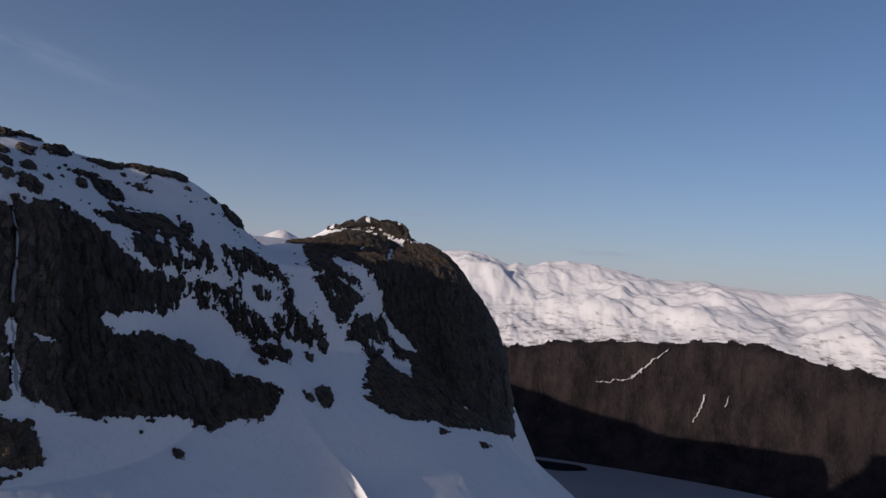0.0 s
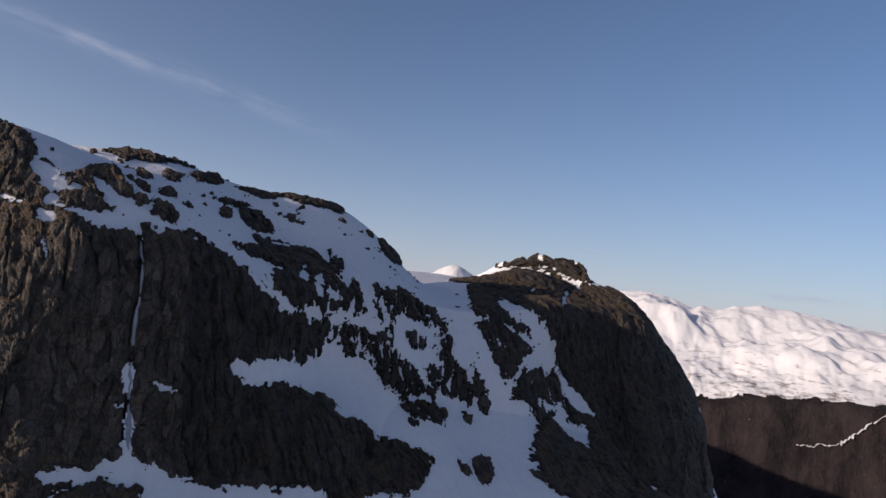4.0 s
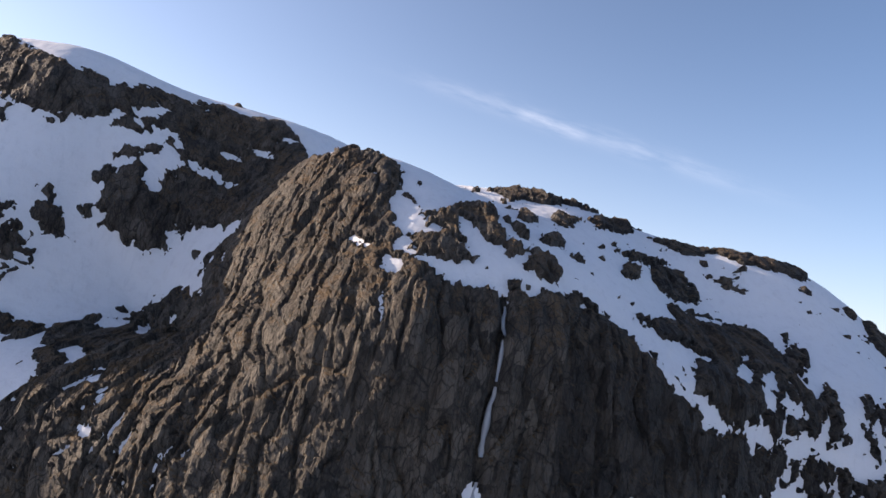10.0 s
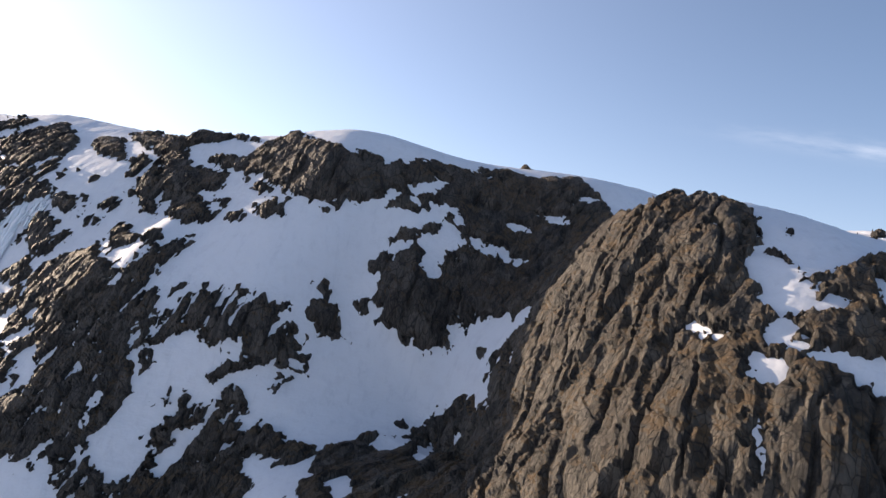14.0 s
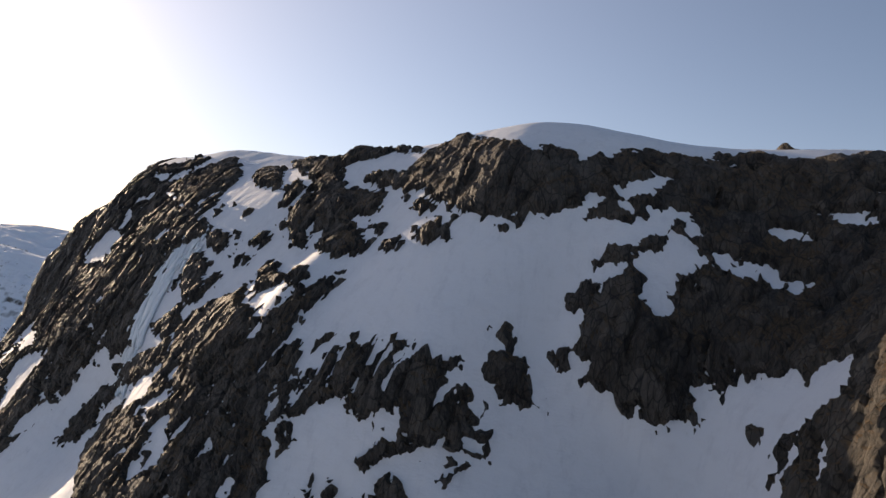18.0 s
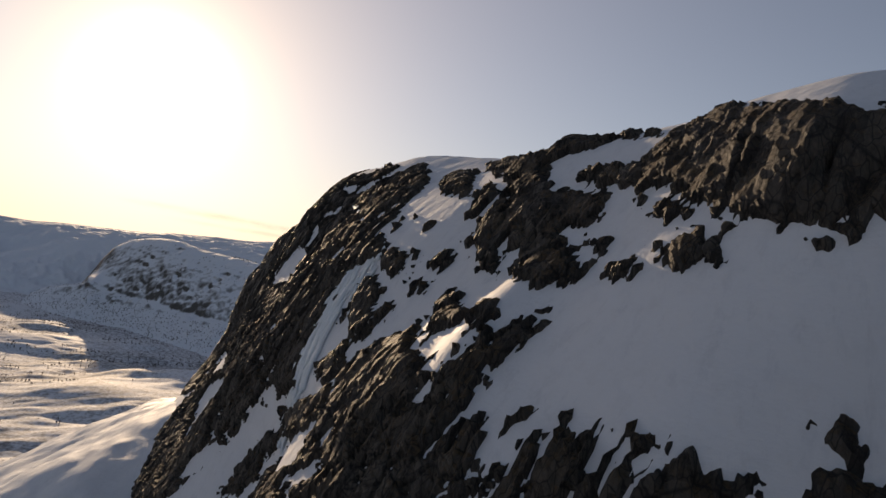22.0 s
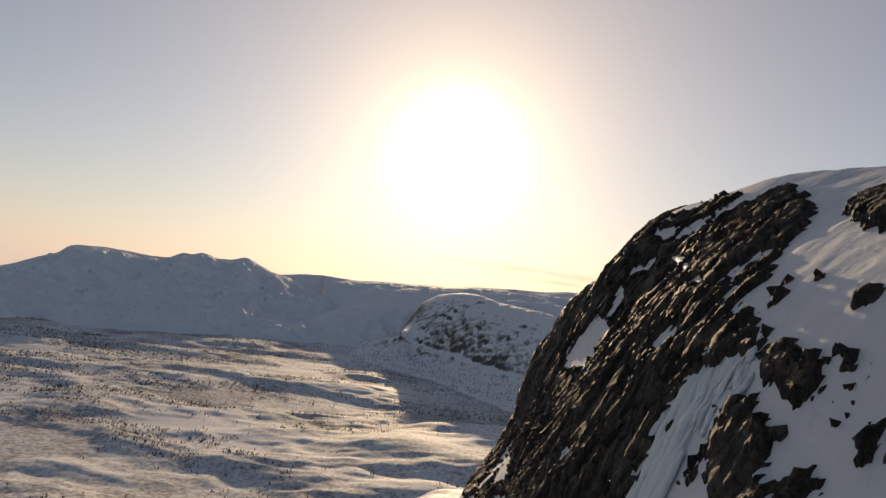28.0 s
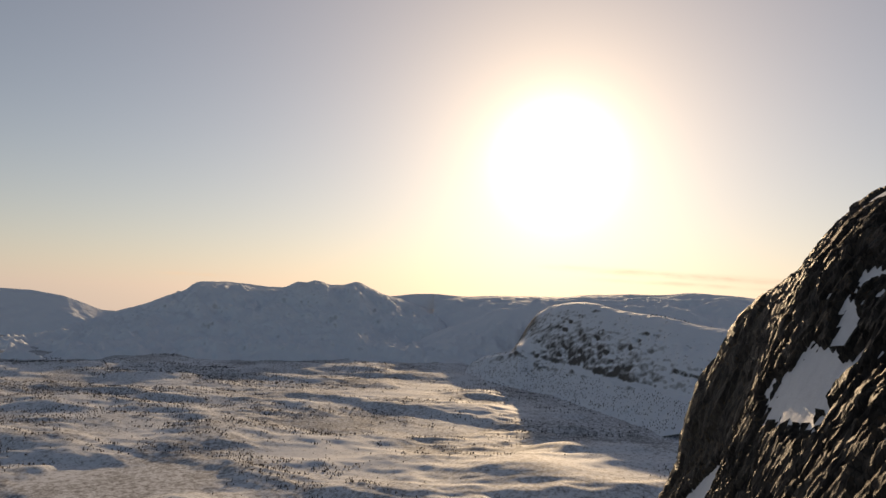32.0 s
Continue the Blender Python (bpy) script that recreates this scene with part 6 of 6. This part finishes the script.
def icefall(label, top, bottom, wide_top, wide_bottom, count, radius, seed, lift=0.12):
    rnd = random.Random(seed)
    thing = tagged(new("icefall"), label, "icefall")
    thing.location = on_slope(*bottom)[0]
    for k in range(count):
        f = (k + 0.5) / count - 0.5 + rnd.uniform(-0.03, 0.03)
        t0 = rnd.uniform(0, 0.75)
        t1 = min(1.0, t0 + rnd.uniform(0.18, 0.45))
        f += rnd.uniform(-0.04, 0.04)
        bm = bmesh.new()
        line, steps_k = [], max(6, int(14 * (t1 - t0)))
        wob = rnd.uniform(0, 6)
        for m in range(steps_k + 1):
            t = t0 + (t1 - t0) * m / steps_k
            w = wide_top + (wide_bottom - wide_top) * t
            line.append((top[0] + (bottom[0] - top[0]) * t + f * w + 0.8 * math.sin(5 * t + wob), top[1] + (bottom[1] - top[1]) * t, lift + 0.3 * math.sin(9 * t + wob)))
        ice_column(bm, line, radius * rnd.uniform(0.6, 1.4), rnd)
        part("ice_column", bm, ICE, thing)
    return thing


icefall("blue-white frozen waterfall hanging down dark rock", (1175, 27), (1162, -6), 10, 18, 76, 0.85, 11, 0.45)
icefall("upper curtain of blue-white ice over dark rock", (1165, 30), (1160, 16), 7, 11, 26, 0.5, 12, 0.35)
icefall("fan of old ice under the frozen waterfall", (1163, -4), (1157, -22), 12, 20, 34, 0.8, 13, 0.4)
stream = tagged(new("frozen_stream"), "frozen stream in a narrow rock slot, greyed for its shade", "icefall")
stream.location = on_slope(860, -60)[0]
rnd = random.Random(14)
for s0, s1, wide in ((10, 2, 0.6), (1, -9, 0.6), (-10, -27, 0.95), (-33, -46, 0.8), (-48, -64, 1.0)):
    bm = bmesh.new()
    m = max(4, int((s0 - s1) / 2))
    ice_column(bm, [(859 - 0.03 * (s0 + (s1 - s0) * k / m) - 0.9 + rnd.uniform(-0.2, 0.2), s0 + (s1 - s0) * k / m, -0.3) for k in range(m + 1)], wide, rnd)
    part("ice_sheet", bm, SHADED_ICE, stream)

# ---------------------------------------------------------------- trees of the valley
def conifer(bm, x, y, z, h, rnd):
    """A small spruce: stacked ragged skirts of needles; the trunk goes apart."""
    for k in range(4):
        zb, zt = z + h * (0.12 + 0.2 * k), z + h * (0.42 + 0.2 * k)
        r = h * (0.24 - 0.05 * k) * rnd.uniform(0.8, 1.2)
        n = 6
        tip = bm.verts.new((x + rnd.uniform(-0.05, 0.05) * h, y + rnd.uniform(-0.05, 0.05) * h, zt))
        ring = [bm.verts.new((x + math.cos(2 * math.pi * m / n + k) * r * rnd.uniform(0.6, 1.3), y + math.sin(2 * math.pi * m / n + k) * r * rnd.uniform(0.6, 1.3), zb + rnd.uniform(-0.06, 0.06) * h)) for m in range(n)]
        for m in range(n):
            bm.faces.new((ring[m], ring[(m + 1) % n], tip))


def birch(bm, x, y, z, h, rnd):
    """A bare mountain birch: a fan of thin leaning stems with twig wedges."""
    for k in range(5):
        a = rnd.uniform(0, 6.28)
        dx, dy = math.cos(a), math.sin(a)
        lean = rnd.uniform(0.1, 0.4) * h
        w = 0.05 * h
        b0 = [bm.verts.new((x + w * math.cos(a + q), y + w * math.sin(a + q), z)) for q in (0, 2.1, 4.2)]
        mid = [bm.verts.new((x + dx * lean * 0.6 + 0.11 * h * math.cos(a + q), y + dy * lean * 0.6 + 0.11 * h * math.sin(a + q), z + h * rnd.uniform(0.5, 0.65))) for q in (0, 2.1, 4.2)]
        tip = bm.verts.new((x + dx * lean, y + dy * lean, z + h * rnd.uniform(0.8, 1.05)))
        for q in range(3):
            bm.faces.new((b0[q], b0[(q + 1) % 3], mid[(q + 1) % 3], mid[q]))
            bm.faces.new((mid[q], mid[(q + 1) % 3], tip))


def trunk(bm, x, y, z, h):
    r = 0.035 * h
    low = [bm.verts.new((x + r * math.cos(q), y + r * math.sin(q), z - 0.3)) for q in (0, 1.57, 3.14, 4.71)]
    high = [bm.verts.new((x + 0.6 * r * math.cos(q), y + 0.6 * r * math.sin(q), z + 0.35 * h)) for q in (0, 1.57, 3.14, 4.71)]
    for q in range(4):
        bm.faces.new((low[q], low[(q + 1) % 4], high[(q + 1) % 4], high[q]))


def hill_top(px, py):
    """The height of the blunt hill under a place."""
    r_p, y_p = np.hypot(px - EYE_END[0], py - EYE_END[1]), np.degrees(np.arctan2(EYE_END[0] - px, py - EYE_END[1])) % 360
    i, j = np.clip(np.searchsorted(rd, r_p), 0, len(rd) - 1), np.clip(np.searchsorted(yw, y_p), 0, len(yw) - 1)
    return np.where((r_p > rd[0]) & (r_p < rd[-1]) & (y_p > yw[0]) & (y_p < yw[-1]), HILL_Z[i, j], -999.0)


rng = np.random.default_rng(77)
n_try = 90000
ya = np.radians(rng.uniform(112, 182, n_try))
rr = np.sqrt(rng.uniform(820**2, 3300**2, n_try))
tx, ty = EYE_END[0] - rr * np.sin(ya), EYE_END[1] + rr * np.cos(ya)
along, side = -0.719 * tx - 0.695 * ty, 0.695 * tx - 0.719 * ty
thick = fbm(along, side * 0.4, 240, 4, 401, 0.6) + 0.6 * fbm(tx, ty, 50, 3, 411)
left = smooth(np.degrees(ya), 136, 156)
foot_r = rr - hill_back(np.degrees(ya))
apron = smooth(foot_r, 1930, 2010) * smooth(-foot_r, -2190, -2150) * smooth(-np.degrees(ya), -142, -140)
want = smooth(thick, 0.08 - 0.16 * left, 0.36) * (0.35 + 0.65 * left) + 0.003 + 0.008 * left + 0.4 * apron
want *= 1 - smooth(np.exp(-(((tx + 620) / 190) ** 2) - ((ty + 1230) / 150) ** 2), 0.2, 0.35)
chosen = np.flatnonzero(rng.random(n_try) < want * 1.3)
tz = np.maximum(ground_height(tx, ty), hill_top(tx, ty))
rnd = random.Random(5)
near = [i for i in chosen[np.argsort(rr[chosen])][:170]]
near_set = set(near)
woods = {"spruce_wood": bmesh.new(), "birch_wood": bmesh.new()}
for i in chosen:
    if i in near_set:
        continue
    h = rnd.uniform(2.5, 7.0)
    if rnd.random() < 0.45:
        conifer(woods["spruce_wood"], tx[i], ty[i], tz[i] - 0.3, h, rnd)
    else:
        birch(woods["birch_wood"], tx[i], ty[i], tz[i] - 0.3, h * 0.8, rnd)
for name, label in (("spruce_wood", "scattered dark spruces on the snowy valley floor"), ("birch_wood", "bare brown mountain birches on the snowy valley floor")):
    me = bpy.data.meshes.new(name)
    woods[name].to_mesh(me)
    woods[name].free()
    solid(name, me, BIRCH, label, "trees", kind="stuff")
kinds = []
for k in range(6):
    thing = tagged(new("spruce" if k % 2 else "birch"), "small dark spruce standing in snow" if k % 2 else "bare brown mountain birch standing in snow", "tree", "trees of the valley")
    bm = bmesh.new()
    trunk(bm, 0, 0, 0, 7)
    part("trunk", bm, BARK, thing)
    bm = bmesh.new()
    (conifer if k % 2 else birch)(bm, 0, 0, 0, 7, rnd)
    part("crown", bm, BIRCH, thing)
    kinds.append(thing)
for q, i in enumerate(near):
    m = pose(tx[i], ty[i], tz[i] - 0.1, 0, 0, rnd.uniform(0, 360))
    if q < len(kinds):
        kinds[q].matrix_basis = m
    else:
        copy_thing(kinds[rnd.randrange(len(kinds))], m)
